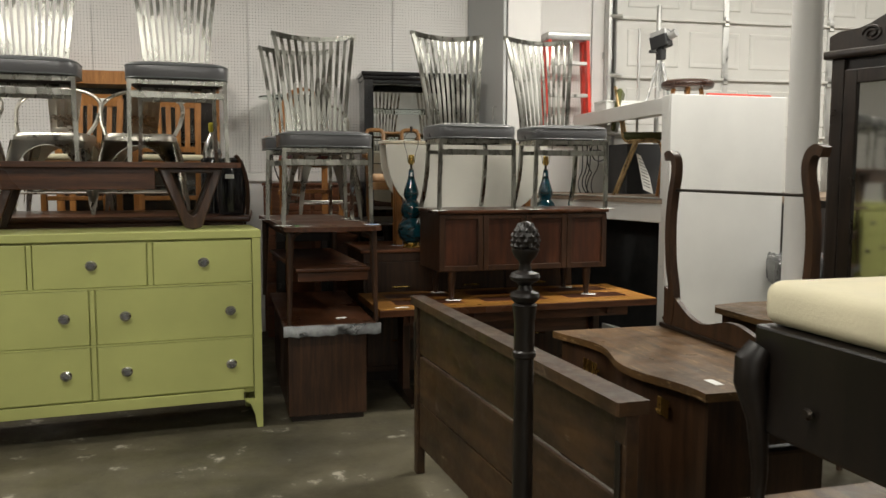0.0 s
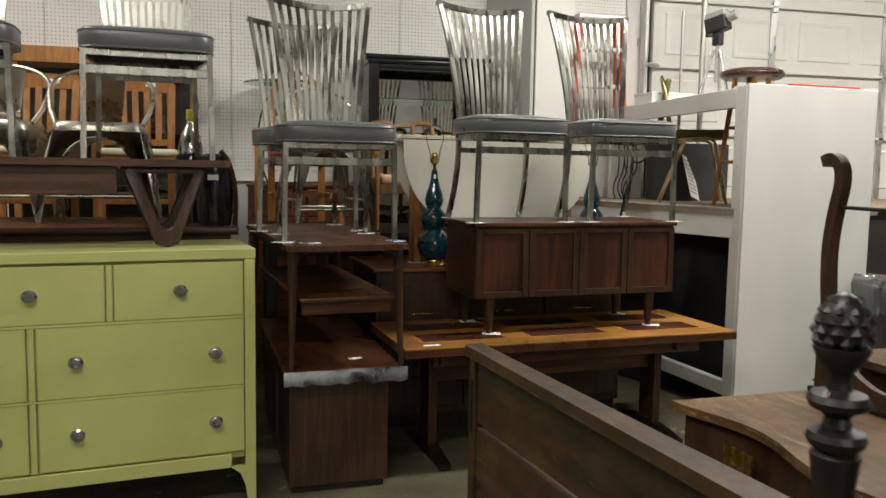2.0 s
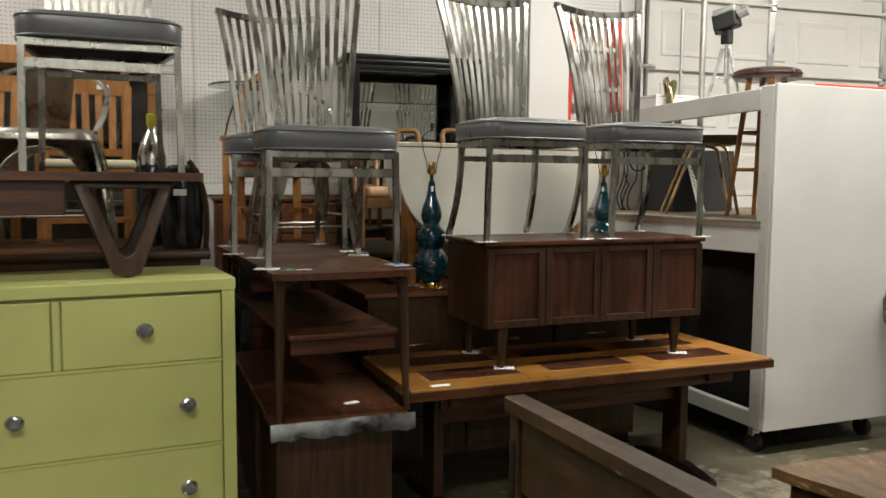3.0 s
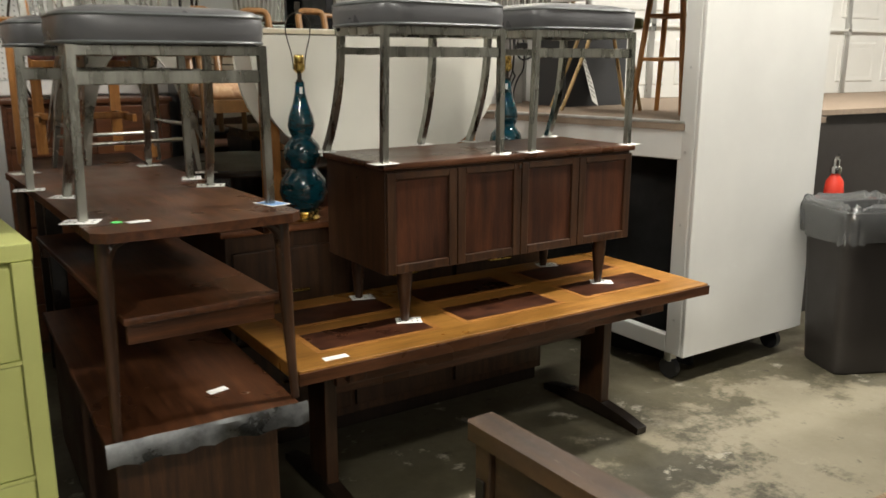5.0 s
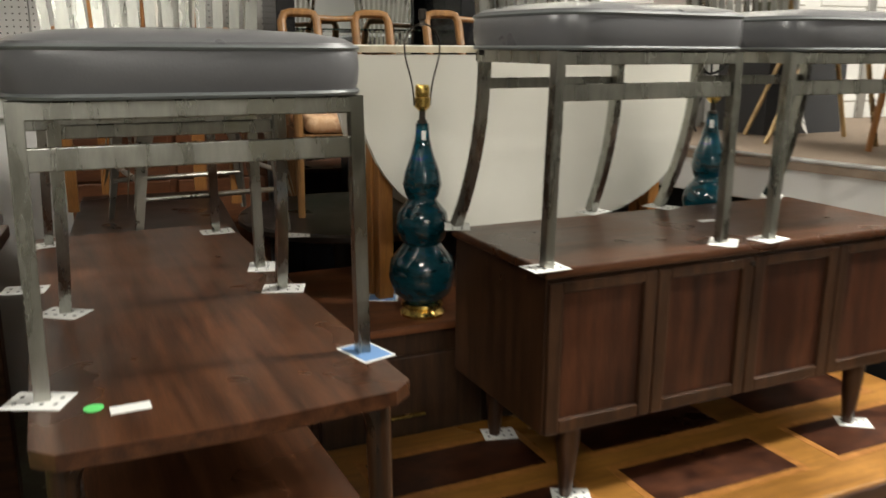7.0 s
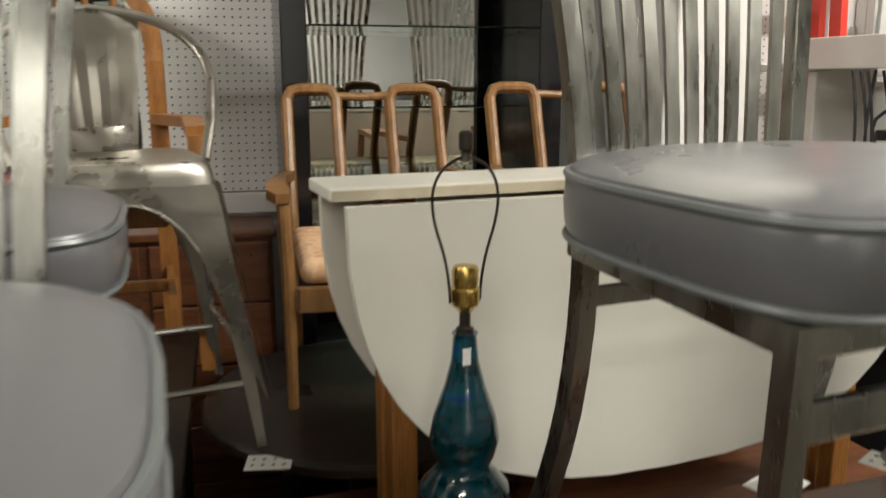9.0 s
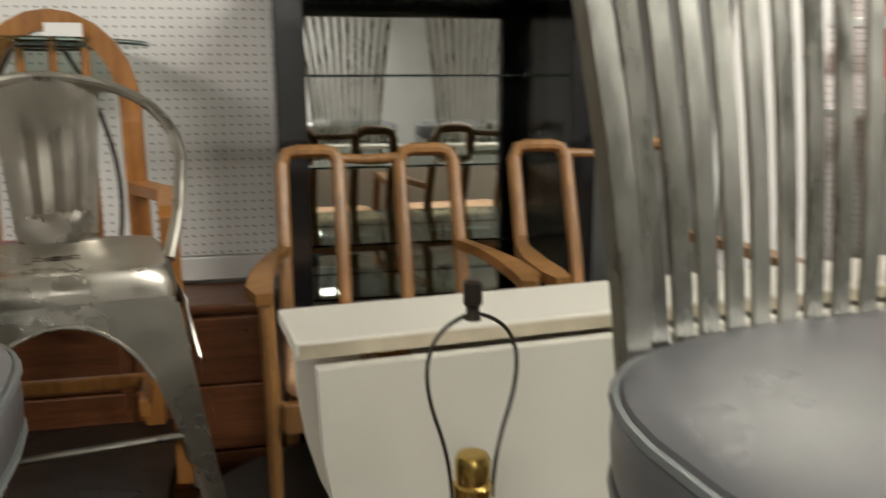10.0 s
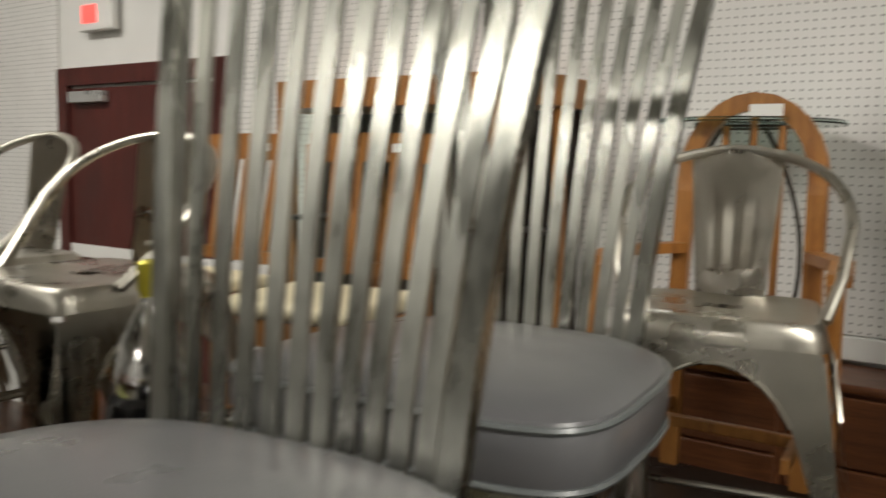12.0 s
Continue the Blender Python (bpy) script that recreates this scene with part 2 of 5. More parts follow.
GUNSTEEL = steel("bare_sheet_steel", (0.46, 0.44, 0.385), 0.31, 0.10, 5, (1, 1, 1), 0.05)
CHROME = steel("chrome", (0.75, 0.75, 0.74), 0.12, 0.05)
BRASS = steel("brass", (0.62, 0.43, 0.13), 0.22, 0.15)
DARKMETAL = plain("dark_metal", (0.05, 0.042, 0.034), 0.4, 0.8)
ZINC = steel("zinc_edge", (0.18, 0.185, 0.185), 0.38, 0.5, 9, (1, 1, 1))
VINYL = plain("grey_vinyl", (0.103, 0.103, 0.107), 0.31, 0.0, 0.06, 5, 0.08, 260)
PIPING = plain("vinyl_piping", (0.11, 0.12, 0.12), 0.35)
BLACKCLOTH = plain("black_underside", (0.012, 0.011, 0.011), 0.9)
WHITEPAINT = chipped("scuffed_white_paint", (0.66, 0.655, 0.625), (0.30, 0.29, 0.26), 0.5, 0.72, 9, 0.05)
WHITEWALL = plain("white_wall_paint", (0.70, 0.69, 0.665), 0.6, 0, 0.05, 1.2)
GREYWALL = plain("grey_wall_paint", (0.44, 0.45, 0.44), 0.6, 0, 0.05, 1.2)
LAMINATE = plain("off_white_laminate", (0.70, 0.68, 0.60), 0.35, 0, 0.04, 3)
LAMEDGE = plain("worn_laminate_edge", (0.52, 0.46, 0.34), 0.55, 0, 0.25, 9)
BLACKLAC = plain("black_lacquer", (0.010, 0.010, 0.011), 0.16, 0, 0.2, 4, 0.02)
# Flat black for sheets that stand in for shaded hollows.
BLACK = plain("black_shade_sheet", (0.008, 0.008, 0.008), 0.8)
MIRROR = mirror_mat("silver_mirror")
OLDMIRROR = mirror_mat("old_mirror", (0.70, 0.70, 0.66), 0.05)
GLASS = glassy("clear_glass")
CRYSTAL = glassy("crystal_knob", (0.30, 0.30, 0.32), 0.02, 0.8, 1.6)
SHELFGLASS = glassy("green_edged_glass", (0.72, 0.93, 0.85))
PEG = pegboard_mat("pegboard")
CONCRETE = concrete_mat("worn_concrete")
CARPET = plain("tan_carpet", (0.27, 0.205, 0.15), 0.95, 0, 0.15, 30, 0.8, 260)
GLAZE = glaze_mat("blue_green_glaze")
FLORAL = floral_mat("floral_cloth", (0.30, 0.10, 0.09), (0.42, 0.22, 0.17), (0.20, 0.10, 0.16))
PEACH = floral_mat("peach_cloth", (0.60, 0.36, 0.20), (0.68, 0.46, 0.28), (0.50, 0.28, 0.16))
CREAM = plain("cream_cloth", (0.72, 0.66, 0.47), 0.9, 0, 0.06, 5, 0.5, 120)
PAPER = plain("white_paper", (0.78, 0.78, 0.75), 0.7, 0, 0.03)
INK = plain("dark_ink", (0.03, 0.03, 0.03), 0.7)
BLUEINK = plain("blue_card_back", (0.13, 0.26, 0.50), 0.5)
GREENTAG = plain("green_sticker", (0.12, 0.62, 0.16), 0.5)
REDPAINT = plain("red_fibreglass", (0.62, 0.045, 0.025), 0.4)
OLIVE = plain("olive_vinyl", (0.085, 0.095, 0.025), 0.45)
GOLDTUBE = steel("gold_tube", (0.46, 0.33, 0.17), 0.3)
BINPLASTIC = plain("grey_brown_plastic", (0.034, 0.029, 0.026), 0.5)
LINER = glassy("clear_bin_liner", (0.55, 0.56, 0.56), 0.15, 0.85)
BLACKPLASTIC = plain("black_plastic", (0.015, 0.015, 0.016), 0.4)
SILVERPLASTIC = plain("silver_plastic", (0.50, 0.50, 0.49), 0.3, 0.5)
BROWNVINYL = plain("brown_vinyl", (0.040, 0.018, 0.012), 0.3)
REDDOOR = wood("dark_red_door", (0.055, 0.010, 0.008), (0.115, 0.022, 0.016), 0.4, (14, 14, 1))
DOORWHITE = plain("garage_door_paint", (0.64, 0.635, 0.60), 0.5, 0, 0.06, 1.5)
GALV = steel("galvanised_steel", (0.55, 0.55, 0.53), 0.42, 0.15)
YELLOWBRASS = plain("yellow_socket", (0.62, 0.55, 0.06), 0.3, 0.4)


# ---- mesh helpers ----
def bmn():
    return bmesh.new()


def box(bm, x0, x1, y0, y1, z0, z1, bev=0.0, m=None, seg=2):
    vs = [bm.verts.new((x, y, z)) for x in (x0, x1) for y in (y0, y1) for z in (z0, z1)]
    fs = [bm.faces.new([vs[i] for i in f]) for f in ((0, 1, 3, 2), (4, 6, 7, 5), (0, 4, 5, 1), (2, 3, 7, 6), (0, 2, 6, 4), (1, 5, 7, 3))]
    if bev:
        r = bmesh.ops.bevel(bm, geom=list({e for f in fs for e in f.edges}), offset=bev, segments=seg, affect="EDGES", profile=0.5)
        vs = list({v for f in r["faces"] for v in f.verts} | {v for v in vs if v.is_valid})
    if m is not None:
        bmesh.ops.transform(bm, matrix=m, verts=vs)
    return bm


def rings(bm, loops, closed_loop=False, caps=True):
    """Skin a list of vertex rings."""
    rows = [[bm.verts.new(p) for p in lp] for lp in loops]
    n = len(rows[0])
    for i in range(len(rows) - (0 if closed_loop else 1)):
        a, b = rows[i], rows[(i + 1) % len(rows)]
        for j in range(n):
            bm.faces.new((a[j], a[(j + 1) % n], b[(j + 1) % n], b[j]))
    if caps and not closed_loop:
        bm.faces.new(rows[0][::-1])
        bm.faces.new(rows[-1])
    return bm


def along(pts, i, closed=False):
    n = len(pts)
    a = pts[(i - 1) % n] if closed or i > 0 else pts[i]
    b = pts[(i + 1) % n] if closed or i < n - 1 else pts[i]
    return (Vector(b) - Vector(a)).normalized()


def tube(bm, pts, r, n=8, closed=False):
    pts = [Vector(p) for p in pts]
    rad = r if isinstance(r, (list, tuple)) else [r] * len(pts)
    loops, up = [], None
    for i, p in enumerate(pts):
        d = along(pts, i, closed)
        if up is None:
            up = Vector((0, 0, 1)) if abs(d.z) < 0.9 else Vector((1, 0, 0))
        s = d.cross(up).normalized()
        up = s.cross(d).normalized()
        loops.append([p + rad[i] * (s * math.cos(2 * math.pi * k / n) + up * math.sin(2 * math.pi * k / n)) for k in range(n)])
    return rings(bm, loops, closed)


def bar(bm, pts, w, d, side=(1, 0, 0), closed=False):
    """A flat bar swept along pts: w across 'side', d at right angles to it."""
    pts = [Vector(p) for p in pts]
    loops = []
    for i, p in enumerate(pts):
        t = along(pts, i, closed)
        s = Vector(side)
        s = (s - t * s.dot(t)).normalized()
        u = t.cross(s).normalized()
        ww = w[i] if isinstance(w, (list, tuple)) else w
        dd = d[i] if isinstance(d, (list, tuple)) else d
        loops.append([p + s * a * ww / 2 + u * c * dd / 2 for a, c in ((-1, -1), (1, -1), (1, 1), (-1, 1))])
    return rings(bm, loops, closed)


def lathe(bm, prof, n=20, at=(0, 0, 0)):
    loops = [[Vector((at[0] + r * math.cos(2 * math.pi * k / n), at[1] + r * math.sin(2 * math.pi * k / n), at[2] + z)) for k in range(n)] for r, z in prof]
    return rings(bm, loops)


def prism(bm, pts, lo, hi, plane="xz"):
    """A flat outline, given in a plane, made solid from lo to hi on the third axis."""
    def put(p, h):
        return {"xz": (p[0], h, p[1]), "xy": (p[0], p[1], h), "yz": (h, p[0], p[1])}[plane]
    return rings(bm, [[put(p, lo) for p in pts], [put(p, hi) for p in pts]])


def bez(a, b, c, n=8):
    a, b, c = Vector(a), Vector(b), Vector(c)
    return [a * (1 - t) ** 2 + b * 2 * t * (1 - t) + c * t * t for t in [i / n for i in range(n + 1)]]


def bevel_all(bm, off, seg=2, ang=0.5):
    es = [e for e in bm.edges if len(e.link_faces) == 2 and e.calc_face_angle(0) > ang]
    bmesh.ops.bevel(bm, geom=es, offset=off, segments=seg, affect="EDGES", profile=0.5)
    return bm


def mesh_of(name, bm, mat, sharp=0.6):
    bmesh.ops.recalc_face_normals(bm, faces=bm.faces)
    for f in bm.faces:
        f.smooth = True
    for e in bm.edges:
        if len(e.link_faces) != 2 or e.calc_face_angle(0) > sharp:
            e.smooth = False
        elif e.calc_face_angle(0) > 0.12:
            # a large flat face keeps its own normal beside its narrow bevel
            a, b = sorted(f.calc_area() for f in e.link_faces)
            if b > 6 * a:
                e.smooth = False
    me = bpy.data.meshes.new(name)
    bm.to_mesh(me)
    bm.free()
    me.materials.append(mat)
    return me


def part(name, bm, mat, parent, label="", sharp=0.6):
    ob = new(name, mesh_of(name, bm, mat, sharp))
    ob.parent = parent
    return tagged(ob, label)


def thing(name, at, rz, label, category, group=""):
    ob = new(name)
    ob.empty_display_size = 0.1
    ob.matrix_basis = pose(*at, 0, 0, rz)
    return tagged(ob, label, category, group)


def solid(name, bm, mat, label, category="", kind="", at=(0, 0, 0), rz=0, group=""):
    ob = new(name, mesh_of(name, bm, mat))
    ob.matrix_basis = pose(*at, 0, 0, rz)
    return tagged(ob, label, category, group, kind)


# ---- the large structure ----
PLAT = 1.205
WALL_Y = 7.25
solid("floor", box(bmn(), -7, 10, -8, 9, -0.12, 0), CONCRETE, "worn patchy concrete floor with pale scrapes", "floor", "structure")
solid("ceiling", box(bmn(), -7, 10, -8, 9, CEIL, CEIL + 0.1), WHITEWALL, "white painted ceiling", "ceiling", "structure")
solid("wall_left", box(bmn(), -7.1, -7, -8, 9, 0, CEIL), WHITEWALL, "white painted wall", "wall", "structure")
solid("wall_right", box(bmn(), 10, 10.1, -8, 9, 0, CEIL), WHITEWALL, "white painted wall", "wall", "structure")
solid("wall_behind", box(bmn(), -7, 10, -8.1, -8, 0, CEIL), WHITEWALL, "white painted wall", "wall", "structure")
solid("wall_back", box(bmn(), -7, 3.90, WALL_Y + 0.02, WALL_Y + 0.15, 0, CEIL), WHITEWALL, "white wall behind the pegboard", "wall", "structure")
solid("wall_back_right", box(bmn(), 3.90, 10, 7.5, 7.6, 0, CEIL), WHITEWALL, "white wall round the garage door", "wall", "structure")
for x0, x1 in ((-6.9, -2.75), (-1.34, -0.54), (-0.536, 0.68), (0.684, 1.90), (1.904, 2.64)):
    solid("wall_pegboard", box(bmn(), x0, x1, WALL_Y, WALL_Y + 0.016, 1.375, 3.6, 0.002), PEG, "white pegboard panel with rows of holes", "pegboard", "structure")
solid("wall_pegboard", box(bmn(), 3.10, 3.73, WALL_Y, WALL_Y + 0.016, PLAT, 3.6, 0.002), PEG, "white pegboard panel beside the pillar", "pegboard", "structure")
solid("baseboard", box(bmn(), -6.9, 2.5, WALL_Y - 0.012, WALL_Y + 0.016, 1.30, 1.371, 0.004), WHITEWALL, "white rail under the pegboard", "trim", "structure")
solid("wall_pillar", box(bmn(), 2.78, 3.065, 6.70, WALL_Y + 0.02, 0, CEIL, 0.006), WHITEWALL, "white painted square pillar", "pillar", "structure")
solid("trim", box(bmn(), 3.735, 3.89, WALL_Y - 0.02, WALL_Y + 0.018, PLAT, CEIL, 0.004), WHITEWALL, "white upright board at the wall's end", "trim", "structure")
solid("wall_side", box(bmn(), 3.90, 3.93, WALL_Y + 0.03, 7.5, 0, CEIL), GREYWALL, "short grey return of the wall", "wall", "structure")


def grey_door():
    t = thing("door_2", (2.60, 7.24, 0), math.degrees(math.atan2(6.71 - 7.24, 2.772 - 2.60)), "tall plain grey painted door panel with handle", "door")
    t["kind"] = "structure"
    part("door_leaf", box(bmn(), 0, 0.556, -0.03, 0.0, 0.0, CEIL - 0.02, 0.004), GREYWALL, t)
    part("handle", tube(bmn(), [(0.46, -0.03, 1.82), (0.46, -0.06, 1.82), (0.46, -0.06, 1.93), (0.46, -0.03, 1.93)], 0.006, 8), CHROME, t, "chrome pull handle")


grey_door()


def garage_door():
    t = thing("garage_door", (3.965, 7.22, PLAT), 0, "closed white sectional garage door with raised panels", "garage door")
    t["kind"] = "structure"
    for r in range(5):
        z0 = r * 0.53
        sec = part("section", box(bmn(), 0, 4.4, 0, 0.045, z0, z0 + 0.522, 0.004), DOORWHITE, t)
        for c in range(7):
            x0 = 0.10 + c * 0.62
            bm = bmn()
            o = [(x0, z0 + 0.09), (x0 + 0.52, z0 + 0.09), (x0 + 0.52, z0 + 0.43), (x0, z0 + 0.43)]
            loops = []
            for inset, y in ((0, 0.002), (0.012, -0.008), (0.03, -0.008), (0.045, -0.001), (0.05, -0.001)):
                loops.append([(o[0][0] + inset, y, o[0][1] + inset), (o[1][0] - inset, y, o[1][1] + inset), (o[2][0] - inset, y, o[2][1] - inset), (o[3][0] + inset, y, o[3][1] - inset)])
            part("panel", rings(bm, loops), DOORWHITE, sec)
    for x in (1.09, 2.2, 3.3):
        part("stile", box(bmn(), x - 0.03, x + 0.03, -0.016, 0.0, 0.0, 2.64, 0.003), GALV, t, "galvanised steel stile")
        for r in range(1, 5):
            part("hinge", box(bmn(), x - 0.025, x + 0.025, -0.034, -0.016, r * 0.53 - 0.05, r * 0.53 + 0.05, 0.004), GALV, t, "steel hinge")
    for r in range(1, 5):
        part("strut", box(bmn(), 0.02, 4.38, -0.034, -0.004, r * 0.53 - 0.018, r * 0.53 + 0.004, 0.003), DOORWHITE, t)
    bm = box(bmn(), -0.12, -0.07, -0.06, 0.0, -1.1, 2.7, 0.004)
    box(bm, -0.12, -0.115, -0.10, -0.06, -1.1, 2.7)
    part("track", bm, GALV, t, "galvanised door track")
    for r in range(1, 5):
        part("roller", tube(bmn(), [(-0.10, -0.05, r * 0.53), (0.03, -0.05, r * 0.53)], 0.018), GALV, t, "steel roller")
        part("bracket", box(bmn(), -0.14, -0.04, -0.012, 0.0, r * 0.53 + 0.15, r * 0.53 + 0.21, 0.003), GALV, t)


garage_door()
# raised dock behind the furniture
EDGE = [(3.43, 5.19), (2.93, 6.69)]
solid("dock_floor", prism(bmn(), [EDGE[0], (4.42, 5.22), (4.42, 5.60), (9.9, 5.57), (9.9, 7.45), (3.95, 7.45), (3.95, 7.24), (3.07, 7.24), (3.07, 6.69), (2.93, 6.69)], PLAT - 0.03, PLAT, "xy"), CARPET, "raised dock floor in worn tan carpet", "platform", "structure")


def edge_board(name, a, b, z0, z1, th, mat, label, category, kind="structure", off=0.0):
    d = (Vector((*b, 0)) - Vector((*a, 0)))
    ob = solid(name, box(bmn(), 0, d.length, off, off + th, z0, z1, 0.005), mat, label, category, kind)
    ob.matrix_basis = pose(a[0], a[1], 0, 0, 0, math.degrees(math.atan2(d.y, d.x)))
    return ob


edge_board("trim_dock_edge", EDGE[0], (2.935, 6.67), PLAT - 0.16, PLAT - 0.004, 0.04, WHITEPAINT, "white painted fascia board along the dock", "fascia", "structure", -0.045)
edge_board("trim_dock_nosing", EDGE[0], (2.935, 6.67), PLAT - 0.004, PLAT + 0.012, 0.05, GALV, "metal nosing strip on the dock's edge", "edge strip", "structure", -0.05)
# Black sheet added for the shade in the open void under the dock.
edge_board("dark_void_under_dock", (3.60, 5.25), (3.1, 6.5), 0, PLAT - 0.04, 0.03, BLACK, "black sheet standing in for the shade under the dock", "panel", "structure", -0.1)

solid("wall_dock_front", box(bmn(), 4.43, 9.9, 5.62, 5.65, 0, PLAT - 0.031, 0.003), BINPLASTIC, "dark grey panel closing the dock's front", "panel", "structure")


def booth():
    """White painted box on castors that stands at the dock's end."""
    t = thing("rolling_booth", (3.44, 5.115, 0), 4.5, "tall scuffed white plywood booth on castors", "booth")
    part("front_panel", box(bmn(), 0, 0.90, 0, 0.02, 0.13, 1.905, 0.004), WHITEPAINT, t)
    part("corner_post", box(bmn(), -0.002, 0.05, 0.021, 0.11, 0.13, 1.90, 0.006), WHITEPAINT, t)
    part("bottom_rail", box(bmn(), 0.0, 0.045, 0.111, 1.1, 0.13, 0.215, 0.006), WHITEPAINT, t)
    part("beam", box(bmn(), 0.002, 0.047, 0.111, 0.32, 1.055, 1.165, 0.006), WHITEPAINT, t)
    part("side_panel", box(bmn(), 0.878, 0.90, 0.021, 0.75, 0.13, 1.905, 0.004), WHITEPAINT, t)
    part("top_panel", box(bmn(), 0.051, 0.877, 0.021, 0.20, 1.885, 1.905, 0.003), WHITEPAINT, t)
    # Black base and upright sheet put the booth's inner shade into colour.
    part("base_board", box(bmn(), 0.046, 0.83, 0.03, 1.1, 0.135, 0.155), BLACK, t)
    part("dark_void_sheet", box(bmn(), 0.30, 0.32, 0.03, 1.1, 0.156, 1.12), BLACK, t, "black sheet standing in for the booth's shaded inside")
    for x, y in ((0.03, 0.10), (0.80, 0.10), (0.03, 1.0), (0.80, 1.0)):
        bm = tube(bmn(), [(x - 0.015, y, 0.052), (x + 0.015, y, 0.052)], 0.051, 16)
        w = part("castor", bm, BLACKPLASTIC, t, "black rubber castor")
        part("fork", box(bmn(), x - 0.022, x + 0.022, y - 0.02, y + 0.02, 0.085, 0.13, 0.003), GALV, w)
    for z in (0.3, 0.75, 1.08, 1.45, 1.75):
        part("screw", tube(bmn(), [(-0.004, 0.065, z), (0.0, 0.065, z)], 0.006, 8), GALV, t)
    part("edge_tape", box(bmn(), 0.30, 0.80, 0.03, 0.06, 1.9055, 1.920, 0.003, pose(0, 0, 0, 0, 0, 0)), REDPAINT, t, "strip of red tape")
    return t


booth()


def counter():
    t = thing("service_counter", (3.44, 5.24, PLAT), 0, "white painted counter with a thick front board", "counter")
    a = math.degrees(math.atan2(7.05 - 5.19, 3.50 - 3.43))
    m = pose(0, 0, 0, 0, 0, a)
    part("front_board", box(bmn(), 0.0, 1.85, -0.03, 0.0, 0.575, 0.685, 0.005, m), WHITEPAINT, t)
    part("countertop", box(bmn(), 0.0, 1.85, -0.60, -0.031, 0.655, 0.682, 0.004, m), WHITEPAINT, t)
    part("support", box(bmn(), 1.8, 1.849, -0.3, -0.04, 0.0, 0.645, 0.004, m), WHITEPAINT, t)
    part("support", box(bmn(), 0.0, 0.05, -0.44, -0.3, 0.0, 0.645, 0.004, m), WHITEPAINT, t)


counter()
solid("steel_pole", tube(bmn(), [(0, 0, 0), (0, 0, CEIL)], 0.075, 28), WHITEWALL, "round white painted steel column", "column", "structure", (3.52, 3.84, 0))


# ---- grey slat-back chairs ----
def slat_chair():
    t = thing("dining_chair", (0, 0, 0), 0, "brushed steel slat-back chair with grey vinyl seat", "chair", "steel chairs stacked on tables")
    for s in (-1, 1):
        part("leg", bar(bmn(), [(s * 0.239, -0.185, 0.0), (s * 0.236, -0.187, 0.2), (s * 0.232, -0.19, 0.41)], 0.021, 0.021), STEEL, t)
        pts = [(s * (0.192 + 0.014 * (1 - u) ** 2), 0.142 + 0.098 * (1 - u) ** 2.3, 0.41 * u) for u in [i / 8 for i in range(9)]]
        part("leg", bar(bmn(), pts, 0.021, 0.024), STEEL, t)
    bm = bmn()
    box(bm, -0.242, 0.242, -0.2, -0.18, 0.385, 0.41, 0.002)
    for s in (-1, 1):
        bar(bm, [(s * 0.232, -0.185, 0.398), (s * 0.196, 0.15, 0.398)], 0.02, 0.024)
    box(bm, -0.205, 0.205, 0.14, 0.16, 0.386, 0.41, 0.002)
    part("seat_frame", bm, STEEL, t)
    part("stretcher", box(bmn(), -0.228, 0.228, -0.194, -0.184, 0.318, 0.350, 0.002), STEEL, t)
    part("stretcher", box(bmn(), -0.19, 0.19, 0.152, 0.160, 0.326, 0.350, 0.002), STEEL, t)
    part("underside", box(bmn(), -0.21, 0.21, -0.17, 0.14, 0.399, 0.412, 0.003), BLACKCLOTH, t, "black cloth underside")

    # cushion: squarish in front, rounder behind, domed on top
    def outline(k, z, n=48):
        pts = []
        for i in range(n):
            a = 2 * math.pi * i / n
            c, s = math.cos(a), math.sin(a)
            e = 0.38 if s < 0 else 0.62
            wx = 0.252 if s < 0 else 0.252 - 0.028 * s
            x = wx * math.copysign(abs(c) ** e, c) * k
            y = 0.228 * math.copysign(abs(s) ** e, s) * k
            pts.append((x, y - 0.005, z))
        return pts
    bm = rings(bmn(), [outline(0.95, 0.411), outline(0.99, 0.415), outline(1.008, 0.43), outline(1.014, 0.452), outline(1.008, 0.474), outline(0.985, 0.486), outline(0.93, 0.493), outline(0.75, 0.501), outline(0.4, 0.506), outline(0.12, 0.508)])
    seat = part("seat", bm, VINYL, t, "grey vinyl seat with piping")
    for z, k in ((0.479, 1.004), (0.416, 1.0)):
        part("piping", tube(bmn(), outline(k, z), 0.0045, 6, True), PIPING, seat)

    def back(u, v):
        """u from -1 to 1 across, v from 0 (seat) to 1 (top)."""
        x = u * (0.156 + 0.078 * v ** 1.5)
        y = 0.205 + 0.035 * v + 0.085 * v * v + 0.018 * (1 - u * u)
        z = 0.40 + 0.655 * v + 0.022 * u * u * v
        return (x, y, z)
    vs = [i / 10 for i in range(11)]
    bkf = part("back_frame", bar(bmn(), [back(-1, v) for v in vs], 0.022, 0.020), STEEL, t)
    part("back_frame", bar(bmn(), [back(1, v) for v in vs], 0.022, 0.020), STEEL, t)
    part("top_rail", bar(bmn(), [back(-1.06 + 2.12 * i / 12, 1.0) for i in range(13)], 0.024, 0.026, (0, 1, 0)), STEEL, t)
    for i in range(10):
        u = -0.82 + 1.64 * i / 9
        part("slat", bar(bmn(), [back(u, 0.995 * v) for v in vs], 0.0185, 0.006), STEEL, t)
    part("bottom_rail", bar(bmn(), [back(-1 + 2 * i / 8, 0.0) for i in range(9)], 0.018, 0.024, (0, 1, 0)), STEEL, t)
    for s in (-1, 1):
        part("brace", bar(bmn(), [(s * 0.196, 0.155, 0.398), (s * 0.156, 0.205, 0.402)], 0.02, 0.02), STEEL, t)
    return t


